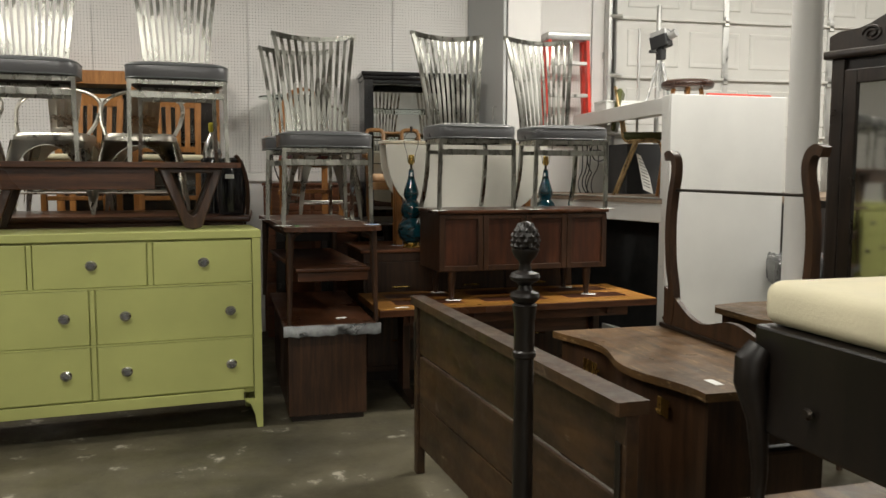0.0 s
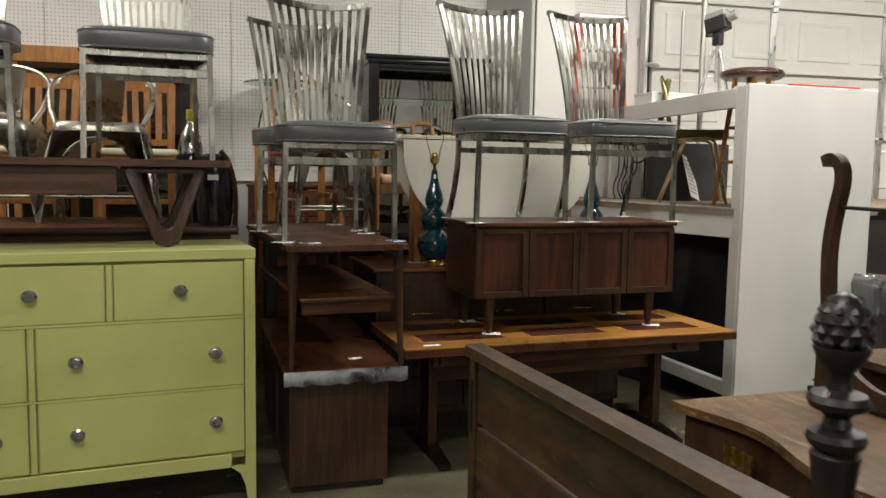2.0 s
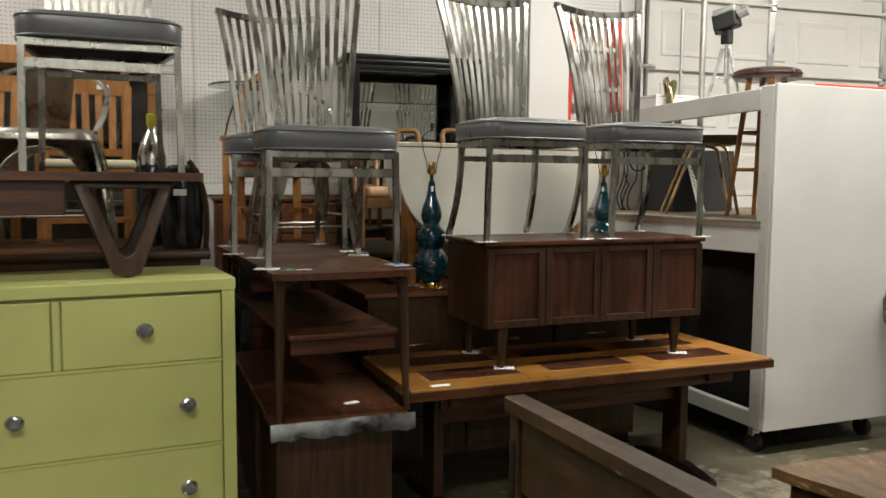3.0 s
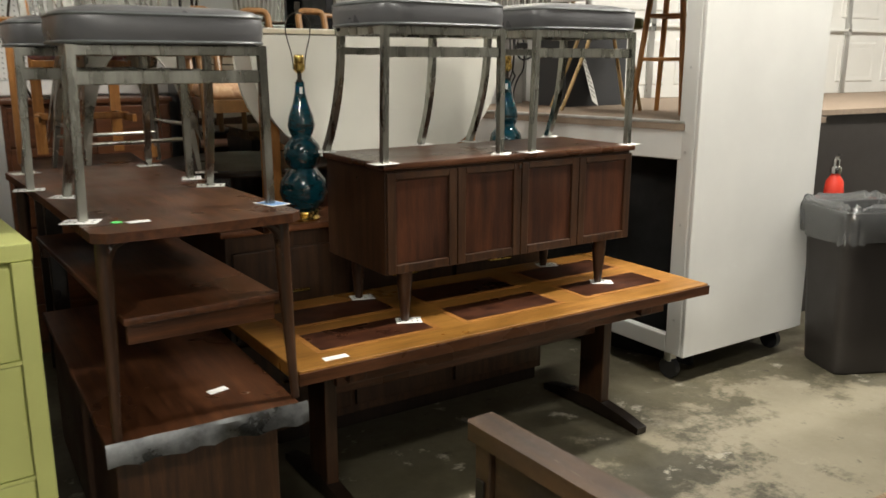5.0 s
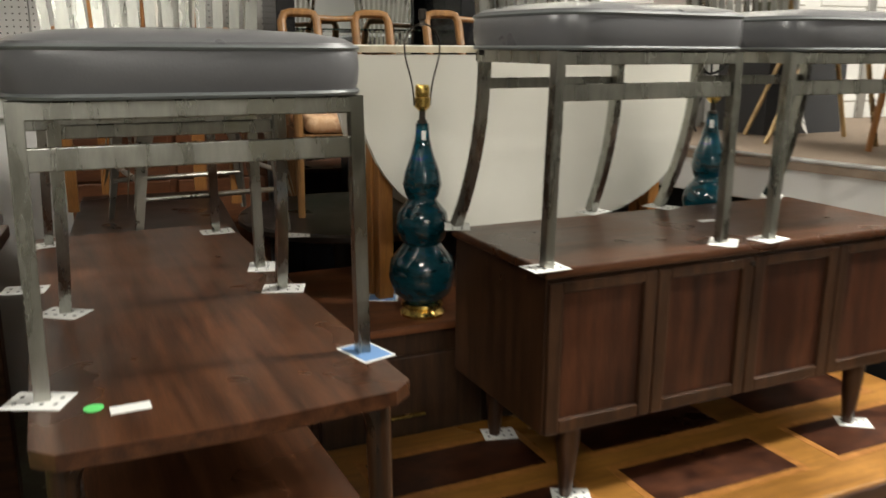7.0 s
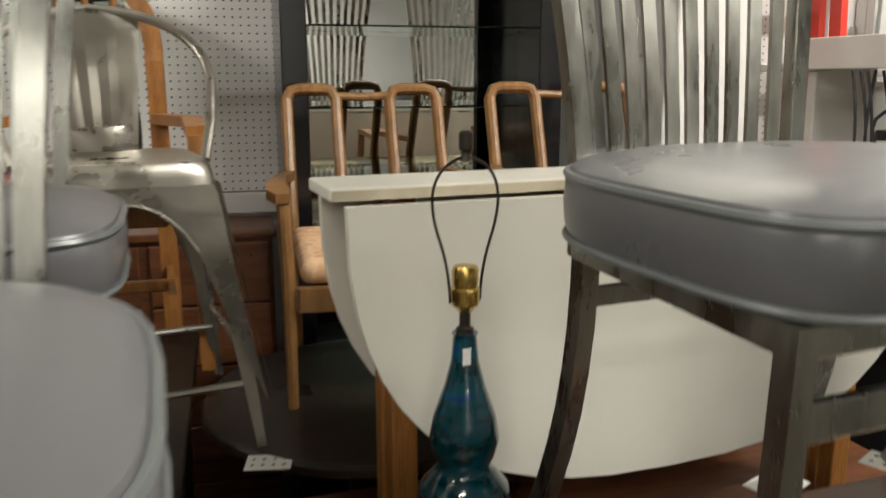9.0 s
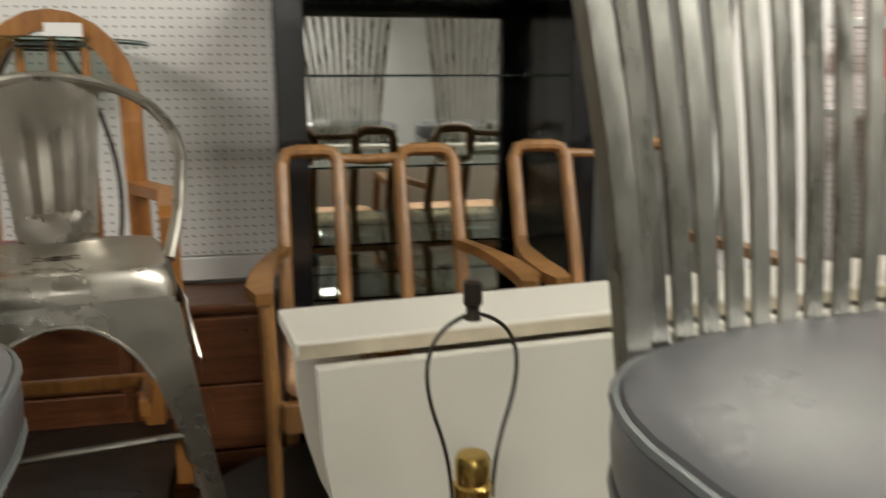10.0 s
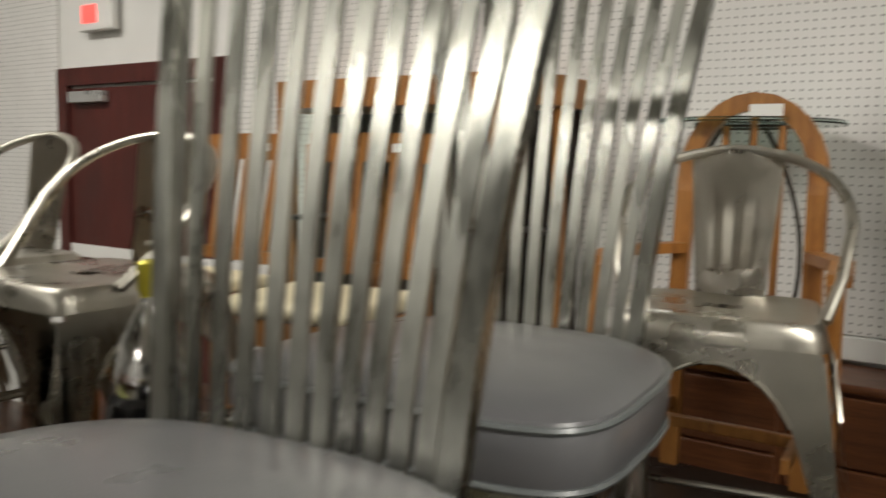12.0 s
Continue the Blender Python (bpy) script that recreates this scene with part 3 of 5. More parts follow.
def cards_under(chair_m, spots, z):
    for k, (x, y, r, blue) in enumerate(spots):
        p = chair_m @ Vector((x, y, 0))
        playing_card(p.x, p.y, z, r, blue)


CARD_MESH = {}


def playing_card(x, y, z, rz, blue=False):
    t = thing("playing_card", (x, y, z), rz, "blue-backed playing card under a furniture foot" if blue else "white playing card laid under a furniture foot", "playing card", "cards under feet")
    key = bool(blue)
    if key not in CARD_MESH:
        me = mesh_of("face", box(bmn(), -0.0315, 0.0315, -0.044, 0.044, 0, 0.0012, 0.0004), PAPER)
        bm, spots = bmn(), [(0, 0)] if blue else []
        if blue:
            box(bm, -0.027, 0.027, -0.039, 0.039, 0.0012, 0.0014)
        else:
            for i in range(2):
                for j in range(4):
                    spots.append((-0.012 + i * 0.024, -0.03 + j * 0.02))
            lathe(bm, [(0.004, 0.0012), (0.004, 0.0014)], 6)
        CARD_MESH[key] = (me, mesh_of("card_back" if blue else "pip", bm, BLUEINK if blue else INK), spots)
    me, me2, spots = CARD_MESH[key]
    face = new("face", me)
    face.parent = t
    for px, py in spots:
        o = new("card_back" if blue else "pip", me2)
        o.matrix_basis, o.parent = pose(px, py, 0), face
    return t


COF, CHEST_TOP, VT_TOP = 1.086, 1.155, 1.4325
CT = 0.0016
chair0 = slat_chair()
CHAIRS = [(1.141, 4.895, COF, 4.5, True), (1.055, 5.52, COF, 4, True), (2.048, 5.118, CHEST_TOP, 8.5, True), (2.682, 5.176, CHEST_TOP, 5.5, True), (0.352, 4.825, VT_TOP, 6, False), (-0.385, 4.74, VT_TOP, 6, False)]
for k, (x, y, z, r, carded) in enumerate(CHAIRS):
    m = pose(x, y, z + (CT if carded else 0), 0, 0, r)
    if k == 0:
        chair0.matrix_basis = m @ Matrix.Diagonal((1.03, 1.03, 1.045, 1))
    else:
        copy_thing(chair0, m)
    if carded:
        cards_under(m, [(-0.251, -0.194, 70 + 13 * k, 0), (0.251, -0.194, 20 - 31 * k, k == 0), (-0.215, 0.236, 50 * k + 60, 0), (0.215, 0.236, 75 + 20 * k, 0)], z)


# ---- green dresser ----
KNOB = []
def green_dresser():
    t = thing("dresser", (-0.053, 4.412, 0), 8.5, "lime green painted dresser with crystal knobs", "dresser")
    t.scale = (1.03, 1, 0.958)
    W, H, D = 0.825, 1.122, 0.46
    bm = box(bmn(), -W, W, 0.003, D, 1.078, H, 0.004)
    part("top", bm, GREEN, t)
    part("side", box(bmn(), -W + 0.004, -W + 0.026, 0.006, D - 0.005, 0.02, 1.077, 0.002), GREEN, t)
    part("side", box(bmn(), W - 0.026, W - 0.004, 0.006, D - 0.005, 0.02, 1.077, 0.002), GREEN, t)
    part("back_panel", box(bmn(), -W + 0.03, W - 0.03, D - 0.02, D - 0.008, 0.1, 1.07), GREEN, t)
    for s in (-1, 1):
        bm = prism(bmn(), [(s * (W - 0.004), 0.0), (s * (W - 0.004), 1.077), (s * (W - 0.045), 1.077), (s * (W - 0.045), 0.165), (s * (W - 0.10), 0.165), (s * (W - 0.065), 0.135), (s * (W - 0.045), 0.08), (s * (W - 0.035), 0.0)], 0.0, 0.03)
        part("leg", bm, GREEN, t)
        part("leg", box(bmn(), s * (W - 0.024) - 0.02, s * (W - 0.024) + 0.02, D - 0.045, D - 0.006, 0, 0.1, 0.003), GREEN, t)
    bm = box(bmn(), -W + 0.101, W - 0.101, 0.002, 0.028, 0.165, 0.225, 0.002)
    part("apron", bm, GREEN, t)
    rows = [(1.067, 0.835, [(-0.76, -0.272), (-0.249, 0.268), (0.292, 0.78)]), (0.822, 0.530, [(-0.76, -0.004), (0.023, 0.78)]), (0.518, 0.233, [(-0.76, -0.004), (0.023, 0.78)])]
    bm = box(bmn(), -W + 0.046, W - 0.046, 0.030, 0.045, 0.2, 1.077)
    part("carcass_front", bm, GREEN, t)
    for z1, z0, cols in rows:
        for x0, x1 in cols:
            d = part("drawer", box(bmn(), x0 + 0.003, x1 - 0.003, 0.006, 0.0299, z0, z1, 0.004), GREEN, t)
            mid = (z0 + z1) / 2
            ks = [(x0 + x1) / 2] if z0 > 0.8 else [x0 + 0.135, x1 - 0.115]
            for kx in ks:
                rose = part("knob", lathe(bmn(), [(0.027, 0), (0.027, 0.004), (0.020, 0.007), (0.012, 0.009), (0.010, 0.016)], 18), CHROME, d, "chrome knob backplate")
                rose.matrix_basis = pose(kx, 0.006, mid, 90)
                ball = new("crystal", KNOB[0] if KNOB else None) if KNOB else None
                if not KNOB:
                    KNOB.append(mesh_of("crystal", lathe(bmn(), [(0.010, 0.012), (0.018, 0.016), (0.0205, 0.024), (0.016, 0.031), (0.008, 0.034)], 10), CRYSTAL, 0.2))
                    ball = new("crystal", KNOB[0])
                ball.matrix_basis, ball.parent = rose.matrix_basis.copy(), d
    part("rail", box(bmn(), -W + 0.046, W - 0.046, 0.004, 0.0299, 0.8235, 0.8335), GREEN, t)
    part("rail", box(bmn(), -W + 0.046, W - 0.046, 0.004, 0.0299, 0.5195, 0.5285), GREEN, t)
    for x, z0, z1 in ((-0.2605, 0.835, 1.067), (0.28, 0.835, 1.067), (0.0095, 0.53, 0.822), (0.0095, 0.233, 0.518)):
        part("divider", box(bmn(), x - 0.010, x + 0.010, 0.004, 0.0299, z0, z1), GREEN, t)
    return t


green_dresser()


# ---- walnut table with V legs, on the dresser ----
def v_table():
    t = thing("coffee_table", (-0.029, 4.507, 1.0755), 8, "walnut coffee table with open V legs and drawer", "coffee table")
    part("tabletop", bevel_all(prism(bmn(), [(-0.74, 0), (-0.73, -0.02), (0.70, -0.02), (0.725, 0.0), (0.725, 0.44), (0.70, 0.46), (-0.72, 0.46), (-0.74, 0.44)], 0.328, 0.356, "xy"), 0.006), WALNUT_X, t)
    part("drawer_box", box(bmn(), -0.62, 0.29, 0.02, 0.40, 0.215, 0.328, 0.004), WALNUT_X, t)
    for s, x in ((1, 0.475), (-1, -0.50)):
        for y in (0.03, 0.36):
            bm = bmn()
            o = [(x - 0.17, 0.328), (x + 0.16, 0.328), (x + 0.045, 0.012), (x + 0.0, 0.0), (x - 0.045, 0.012)]
            i = [(x - 0.105, 0.300), (x + 0.105, 0.300), (x + 0.022, 0.085), (x, 0.072), (x - 0.022, 0.085)]
            f0 = [[bm.verts.new((p[0], h, p[1])) for p in lp] for h in (y, y + 0.038) for lp in (o, i)]
            n = 5
            for k in range(n):
                j = (k + 1) % n
                bm.faces.new((f0[0][k], f0[0][j], f0[1][j], f0[1][k]))
                bm.faces.new((f0[2][k], f0[3][k], f0[3][j], f0[2][j]))
                bm.faces.new((f0[0][k], f0[2][k], f0[2][j], f0[0][j]))
                bm.faces.new((f0[1][k], f0[1][j], f0[3][j], f0[3][k]))
            bmesh.ops.recalc_face_normals(bm, faces=bm.faces)
            part("leg", bevel_all(bm, 0.006, 2, 0.3), WALNUT_Z, t)


v_table()


# ---- low bookcase with a metal edge, and the two-tier table on it ----
def credenza():
    t = thing("low_cabinet", (0.912, 4.555, 0), 3, "dark walnut low cabinet with dented metal edge strip", "cabinet")
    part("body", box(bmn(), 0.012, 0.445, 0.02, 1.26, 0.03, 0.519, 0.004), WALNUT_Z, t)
    part("plinth", box(bmn(), 0.03, 0.43, 0.035, 1.24, 0.0, 0.03), ESPRESSO, t)
    part("top", box(bmn(), -0.012, 0.50, -0.02, 1.28, 0.52, 0.546, 0.004), WALNUT, t)
    bm = bmn()
    n = 14
    loops = []
    for i in range(n + 1):
        x = -0.015 + 0.535 * i / n
        w = 0.004 * math.sin(i * 2.3) + (0.008 if i == 8 else 0)
        loops.append([(x, -0.024, 0.549 + w * 0.2), (x, -0.030 - w * 0.6, 0.540), (x, -0.036 + w, 0.489 + w), (x, -0.030 + w, 0.488 + w), (x, -0.021, 0.546)])
    part("edge_strip", rings(bm, loops), ZINC, t, "dented zinc edge strip")
    part("tag", box(bmn(), 0.30, 0.36, 0.18, 0.21, 0.5465, 0.5475, 0, pose(0.06, -0.09, 0, 0, 0, 15)), PAPER, t, "white paper price tag")


credenza()


def two_tier():
    t = thing("side_table", (0.912, 4.492, 0.547), 6.5, "two-tier walnut side table with softly raised edges", "side table")
    H = COF - 0.547
    o = [(0.0, 0.03), (0.03, 0.0), (0.26, -0.012), (0.50, 0.0), (0.535, 0.03), (0.528, 0.66), (0.535, 1.31), (0.50, 1.34), (0.03, 1.34), (0.0, 1.31), (0.007, 0.66)]
    bm = bevel_all(prism(bmn(), o, H - 0.024, H, "xy"), 0.007, 3, 0.9)
    part("tabletop", bm, WALNUT, t)
    for s, y in ((0, 0.0), (1, 0.0), (0, 1.0), (1, 1.0)):
        x = 0.036 + 0.463 * s
        yy = 0.075 if y == 0 else 1.24
        pts = bez((x, yy, H - 0.03), (x, yy - (0.0), H * 0.6), (x + (0.012 if s else -0.012), yy + (0.02 if y else -0.02), 0.0), 8)
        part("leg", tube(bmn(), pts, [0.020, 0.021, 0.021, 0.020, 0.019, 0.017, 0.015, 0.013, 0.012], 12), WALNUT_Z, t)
        part("bracket", tube(bmn(), bez((x, yy, H - 0.10), (x, yy, H - 0.03), (x + (-0.07 if s else 0.07), yy, H - 0.03), 6), [0.02, 0.02, 0.019, 0.017, 0.015, 0.012, 0.008], 10), WALNUT_Z, t)
    part("shelf", box(bmn(), 0.065, 0.48, 0.06, 1.25, 0.290, 0.310, 0.004), WALNUT, t)
    part("shelf_rail", box(bmn(), 0.075, 0.47, 0.075, 0.095, 0.235, 0.289, 0.004), WALNUT_X, t)
    part("shelf_rail", box(bmn(), 0.075, 0.47, 1.21, 1.23, 0.235, 0.289, 0.004), WALNUT_X, t)
    for x in (0.055, 0.47):
        part("apron", box(bmn(), x, x + 0.02, 0.13, 1.18, H - 0.075, H - 0.025, 0.003), WALNUT, t)
    part("sticker", lathe(bmn(), [(0.014, 0), (0.014, 0.001)], 14, (0.085, 0.125, H + 0.0018)), GREENTAG, t, "green round sticker")
    part("tag", box(bmn(), 0.105, 0.16, 0.09, 0.117, H + 0.0018, H + 0.0028), PAPER, t, "white paper price tag")


two_tier()


# ---- trestle table with inlaid top ----
def trestle_table():
    t = thing("trestle_table", (1.438, 4.637, 0), 4.5, "teak trestle table with dark inlaid panels", "table")
    L, D, H = 1.77, 0.67, 0.605
    top = part("tabletop", box(bmn(), 0, L, 0, D, H - 0.045, H, 0.004), TEAK, t)
    nx = 3
    x0, gap = 0.13, 0.14
    w = (L - 2 * x0 - gap * (nx - 1)) / nx
    for i in range(nx):
        for y0, y1 in ((0.13, 0.295), (0.395, 0.56)):
            xa = x0 + i * (w + gap)
            part("inlay", box(bmn(), xa, xa + w, y0, y1, H - 0.002, H + 0.0012), BURL, top, "dark burl inlay panel")
            for a in ((xa - 0.02, xa + w + 0.02, y0 - 0.022, y0 - 0.001), (xa - 0.02, xa + w + 0.02, y1 + 0.001, y1 + 0.022), (xa - 0.022, xa - 0.001, y0, y1), (xa + w + 0.001, xa + w + 0.022, y0, y1)):
                part("banding", box(bmn(), *a, H - 0.002, H + 0.0008), OAK, top)
    part("edge_band", box(bmn(), -0.003, L + 0.003, -0.006, -0.0005, H - 0.044, H - 0.006, 0.002), WALNUT_X, t, "darker edge band")
    for x in (0.22, 1.49):
        part("foot", bar(bmn(), [(x, 0.05, 0.017), (x, 0.15, 0.03), (x, 0.335, 0.045), (x, 0.53, 0.03), (x, 0.63, 0.017)], [0.05] * 5, [0.028, 0.045, 0.06, 0.045, 0.028]), ESPRESSO, t)
        part("column", box(bmn(), x - 0.022, x + 0.022, 0.265, 0.405, 0.06, H - 0.045, 0.004), WALNUT_Z, t)
        part("bearer", box(bmn(), x - 0.03, x + 0.03, 0.06, 0.61, H - 0.10, H - 0.045, 0.004), WALNUT, t)
    part("stretcher", box(bmn(), 0.242, 1.468, 0.32, 0.35, 0.36, 0.47, 0.003), WALNUT_X, t)
    part("apron", box(bmn(), 0.16, 1.62, 0.09, 0.115, H - 0.115, H - 0.046, 0.003), WALNUT_X, t)
    part("tag", box(bmn(), 0.10, 0.18, 0.035, 0.065, H + 0.0003, H + 0.0014), PAPER, t, "white paper price tag")


trestle_table()


# ---- cedar chest on the table ----
def chest():
    t = thing("cedar_chest", (1.826, 4.875, 0.6066), 5.2, "walnut chest with four framed panels and tapered legs", "chest")
    L, D, B, H = 1.13, 0.435, 0.175, CHEST_TOP - 0.6066
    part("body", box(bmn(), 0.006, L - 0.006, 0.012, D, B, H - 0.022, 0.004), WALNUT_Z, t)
    part("lid", box(bmn(), -0.006, L + 0.006, -0.006, D + 0.006, H - 0.021, H, 0.005), WALNUT_X, t)
    for i in range(4):
        xa, xb = 0.006 + i * 0.2795, 0.006 + (i + 1) * 0.2795
        bm = bmn()
        for a in ((xa + 0.002, xa + 0.035, B + 0.004, H - 0.03), (xb - 0.035, xb - 0.002, B + 0.004, H - 0.03), (xa + 0.035, xb - 0.035, B + 0.004, B + 0.035), (xa + 0.035, xb - 0.035, H - 0.055, H - 0.03)):
            box(bm, a[0], a[1], -0.002, 0.0118, a[2], a[3], 0.003)
        f = part("panel_frame", bm, WALNUT_Z, t)
        part("panel", box(bmn(), xa + 0.036, xb - 0.036, 0.006, 0.0119, B + 0.036, H - 0.056, 0.001), REDWOOD, f)
    part("lock", tube(bmn(), [(0.556, -0.006, H - 0.045), (0.556, 0.0, H - 0.045)], 0.007, 12), DARKMETAL, t, "round brass lock")
    for x in (0.095, L - 0.125):
        for y in (0.04, D - 0.06):
            part("leg", lathe(bmn(), [(0.014, 0), (0.017, 0.03), (0.026, 0.13), (0.028, B)], 14, (x, y, 0)), WALNUT_Z, t)
    for k, (x, y, r) in enumerate(((0.095, 0.04, 70), (L - 0.125, 0.04, 60), (0.095, D - 0.06, 80), (L - 0.125, D - 0.06, 75))):
        playing_card(1.826 + x - 0.09 * y + 0.01, 4.875 + y + 0.09 * x - 0.008, 0.6064, r)
    part("tag", box(bmn(), 0.62, 0.67, 0.24, 0.262, H + 0.0002, H + 0.0012), PAPER, t, "white paper price tag")


chest()


# ---- gourd lamps ----
def gourd_lamp(x, y, z, rz, group="pair of gourd lamps"):
    t = thing("table_lamp", (x, y, z), rz, "blue-green glazed triple gourd lamp without shade", "lamp", group)
    part("base", lathe(bmn(), [(0.060, 0), (0.062, 0.008), (0.055, 0.014), (0.050, 0.02), (0.058, 0.028), (0.056, 0.036)], 28), BRASS, t, "tarnished brass base")
    prof = [(0.045, 0.036), (0.078, 0.065), (0.092, 0.11), (0.086, 0.155), (0.058, 0.19), (0.050, 0.2), (0.062, 0.215), (0.072, 0.25), (0.066, 0.285), (0.045, 0.31), (0.038, 0.32), (0.046, 0.335), (0.052, 0.36), (0.046, 0.395), (0.030, 0.44), (0.020, 0.48), (0.017, 0.515), (0.019, 0.52)]
    part("body", lathe(bmn(), prof, 32), GLAZE, t, "", 1.2)
    part("neck", lathe(bmn(), [(0.013, 0.52), (0.013, 0.527), (0.008, 0.53), (0.008, 0.552)], 14), DARKMETAL, t)
    part("socket", lathe(bmn(), [(0.010, 0.552), (0.020, 0.562), (0.021, 0.585), (0.018, 0.588), (0.019, 0.592), (0.019, 0.612), (0.0165, 0.618), (0.012, 0.619)], 18), BRASS, t, "brass bulb socket")
    half = bez((-0.023, 0, 0.566), (-0.024, 0, 0.615), (-0.042, 0, 0.665), 8) + bez((-0.042, 0, 0.665), (-0.070, 0, 0.757), (0, 0, 0.772), 14)[1:]
    pts = half + [Vector((-p.x, 0, p.z)) for p in half[::-1]][1:]
    part("harp", tube(bmn(), pts, 0.0022, 7), DARKMETAL, t, "bent wire harp")
    part("finial", lathe(bmn(), [(0.009, 0.765), (0.007, 0.772), (0.007, 0.778), (0.010, 0.782), (0.010, 0.804), (0.006, 0.807)], 12), DARKMETAL, t)
    part("sticker", box(bmn(), -0.012, 0.000, -0.0215, -0.0195, 0.478, 0.502), PAPER, t, "white price sticker")
    return t


gourd_lamp(1.765, 5.49, 0.879, 8)
gourd_lamp(2.73, 5.56, 0.879, -20)


# ---- sideboard behind the chest, white drop-leaf table on it ----
def sideboard():
    t = thing("sideboard", (1.42, 5.38, 0), 4.3, "dark mahogany sideboard with a paler cherry top", "sideboard")
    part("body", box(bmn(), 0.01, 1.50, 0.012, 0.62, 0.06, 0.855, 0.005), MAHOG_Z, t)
    part("top", box(bmn(), -0.01, 1.52, -0.005, 0.64, 0.8555, 0.879, 0.004), CHERRY, t, "paler cherry top")
    part("plinth", box(bmn(), 0.03, 1.48, 0.03, 0.6, 0, 0.06), ESPRESSO, t)
    for i in range(3):
        for z0, z1 in ((0.10, 0.44), (0.46, 0.795)):
            d = part("drawer", box(bmn(), 0.03 + i * 0.485, 0.495 + i * 0.485, -0.006, 0.0118, z0, z1, 0.005), MAHOG_Z, t)
            part("pull", tube(bmn(), [(0.2 + i * 0.485, -0.012, (z0 + z1) / 2), (0.32 + i * 0.485, -0.012, (z0 + z1) / 2)], 0.006), BRASS, d, "brass pull")


sideboard()


def drop_leaf():
    t = thing("drop_leaf_table", (1.59, 5.602, 0.879), 6, "off-white laminate drop-leaf table, both leaves down", "table")
    H = 1.597 - 0.879
    L = 1.22
    part("tabletop", box(bmn(), 0, L, 0.0, 0.15, H - 0.02, H, 0.003), LAMINATE, t)
    part("top_edge", box(bmn(), 0.004, L - 0.004, -0.0035, -0.0005, H - 0.0195, H - 0.004), LAMEDGE, t, "worn bare edge")
    for y, nm in ((-0.026, "leaf"), (0.155, "leaf")):
        n = 26
        pts = [(0.02 + (L - 0.04) * 0.5 * (1 - math.copysign(abs(math.cos(math.pi * i / n)) ** 0.75, math.cos(math.pi * i / n))), H - 0.032 - 0.50 * abs(math.sin(math.pi * i / n)) ** 0.8) for i in range(n + 1)]
        pts = [(0.02, H - 0.032 + 0.006)] + pts + [(L - 0.02, H - 0.032 + 0.006)]
        lf = part(nm, bevel_all(prism(bmn(), pts, y, y + 0.019), 0.003, 1), LAMINATE, t)
    for x in (0.10, L - 0.16):
        part("leg", box(bmn(), x, x + 0.045, 0.03, 0.07, 0, H - 0.021, 0.004), OAK, t, "orange oak leg")
        part("leg", box(bmn(), x, x + 0.045, 0.09, 0.13, 0, H - 0.021, 0.004), OAK, t, "orange oak leg")
        part("rail", box(bmn(), x + 0.01, x + 0.03, 0.071, 0.089, 0.2, H - 0.021), OAK, t)
    playing_card(1.70, 5.66, 0.8795, 70, True)


drop_leaf()


# ---- round table and the two teak armchairs behind ----
def round_table(x, y, r, h):
    t = thing("round_table", (x, y, 0), 0, "glossy dark brown round pedestal table", "table")
    part("tabletop", lathe(bmn(), [(r - 0.01, h - 0.03), (r, h - 0.022), (r, h - 0.008), (r - 0.008, h), (0.02, h + 0.0002)], 56), ESPRESSO, t)
    part("pedestal", lathe(bmn(), [(0.22, 0), (0.22, 0.03), (0.06, 0.07), (0.05, h * 0.6), (0.09, h - 0.05), (0.2, h - 0.031)], 28), ESPRESSO, t)


round_table(1.76, 6.23, 0.40, 1.03)


def teak_armchair(x, y, z, rz, first=True):
    t = thing("armchair", (x, y, z), rz, "light teak armchair with looped back and peach seat", "chair", "teak armchairs")
    W = 0.212
    for s in (-1, 1):
        x0, x1 = (s * W, s * 0.075)
        top = 0.690
        pts = [(x0, 0.23, 0.0), (x0, 0.21, 0.25), (x0, 0.26, 0.42), (x0, 0.365, top - 0.03)] + [(x0 - s * 0.012, 0.373, top - 0.006), (x0 - s * 0.035, 0.375, top)]
        pts += [(x1 + s * 0.035, 0.375, top), (x1 + s * 0.012, 0.373, top - 0.006), (x1, 0.365, top - 0.03), (x1, 0.26, 0.42), (x1, 0.215, 0.25)]
        part("back_loop", tube(bmn(), pts, 0.017, 10), TEAKCHAIR, t)
        part("leg", tube(bmn(), [(s * (W + 0.03), -0.22, 0), (s * (W + 0.03), -0.21, 0.30), (s * (W + 0.035), -0.18, 0.47)], [0.012, 0.016, 0.015], 10), TEAKCHAIR, t)
        part("armrest", bar(bmn(), [(s * W, 0.28, 0.465), (s * (W + 0.03), 0.14, 0.468), (s * (W + 0.045), -0.02, 0.472), (s * (W + 0.045), -0.16, 0.475), (s * (W + 0.035), -0.205, 0.47)], [0.028, 0.03, 0.045, 0.05, 0.03], 0.022), TEAKCHAIR, t)
        part("seat_rail", bar(bmn(), [(s * W, 0.22, 0.25), (s * (W + 0.02), -0.22, 0.25)], 0.022, 0.055), TEAKCHAIR, t)
    part("back_rail", tube(bmn(), [(-0.075, 0.368, 0.672), (0, 0.374, 0.668), (0.075, 0.368, 0.672)], 0.012, 10), TEAKCHAIR, t)
    part("seat_rail", box(bmn(), -W - 0.01, W + 0.01, -0.235, -0.212, 0.22, 0.278, 0.004), TEAKCHAIR, t)
    part("seat_rail", box(bmn(), -W, W, 0.205, 0.225, 0.22, 0.275, 0.004), TEAKCHAIR, t)
    part("seat", box(bmn(), -W - 0.005, W + 0.005, -0.225, 0.205, 0.279, 0.338, 0.025, None, 4), PEACH, t, "peach patterned seat")
    return t


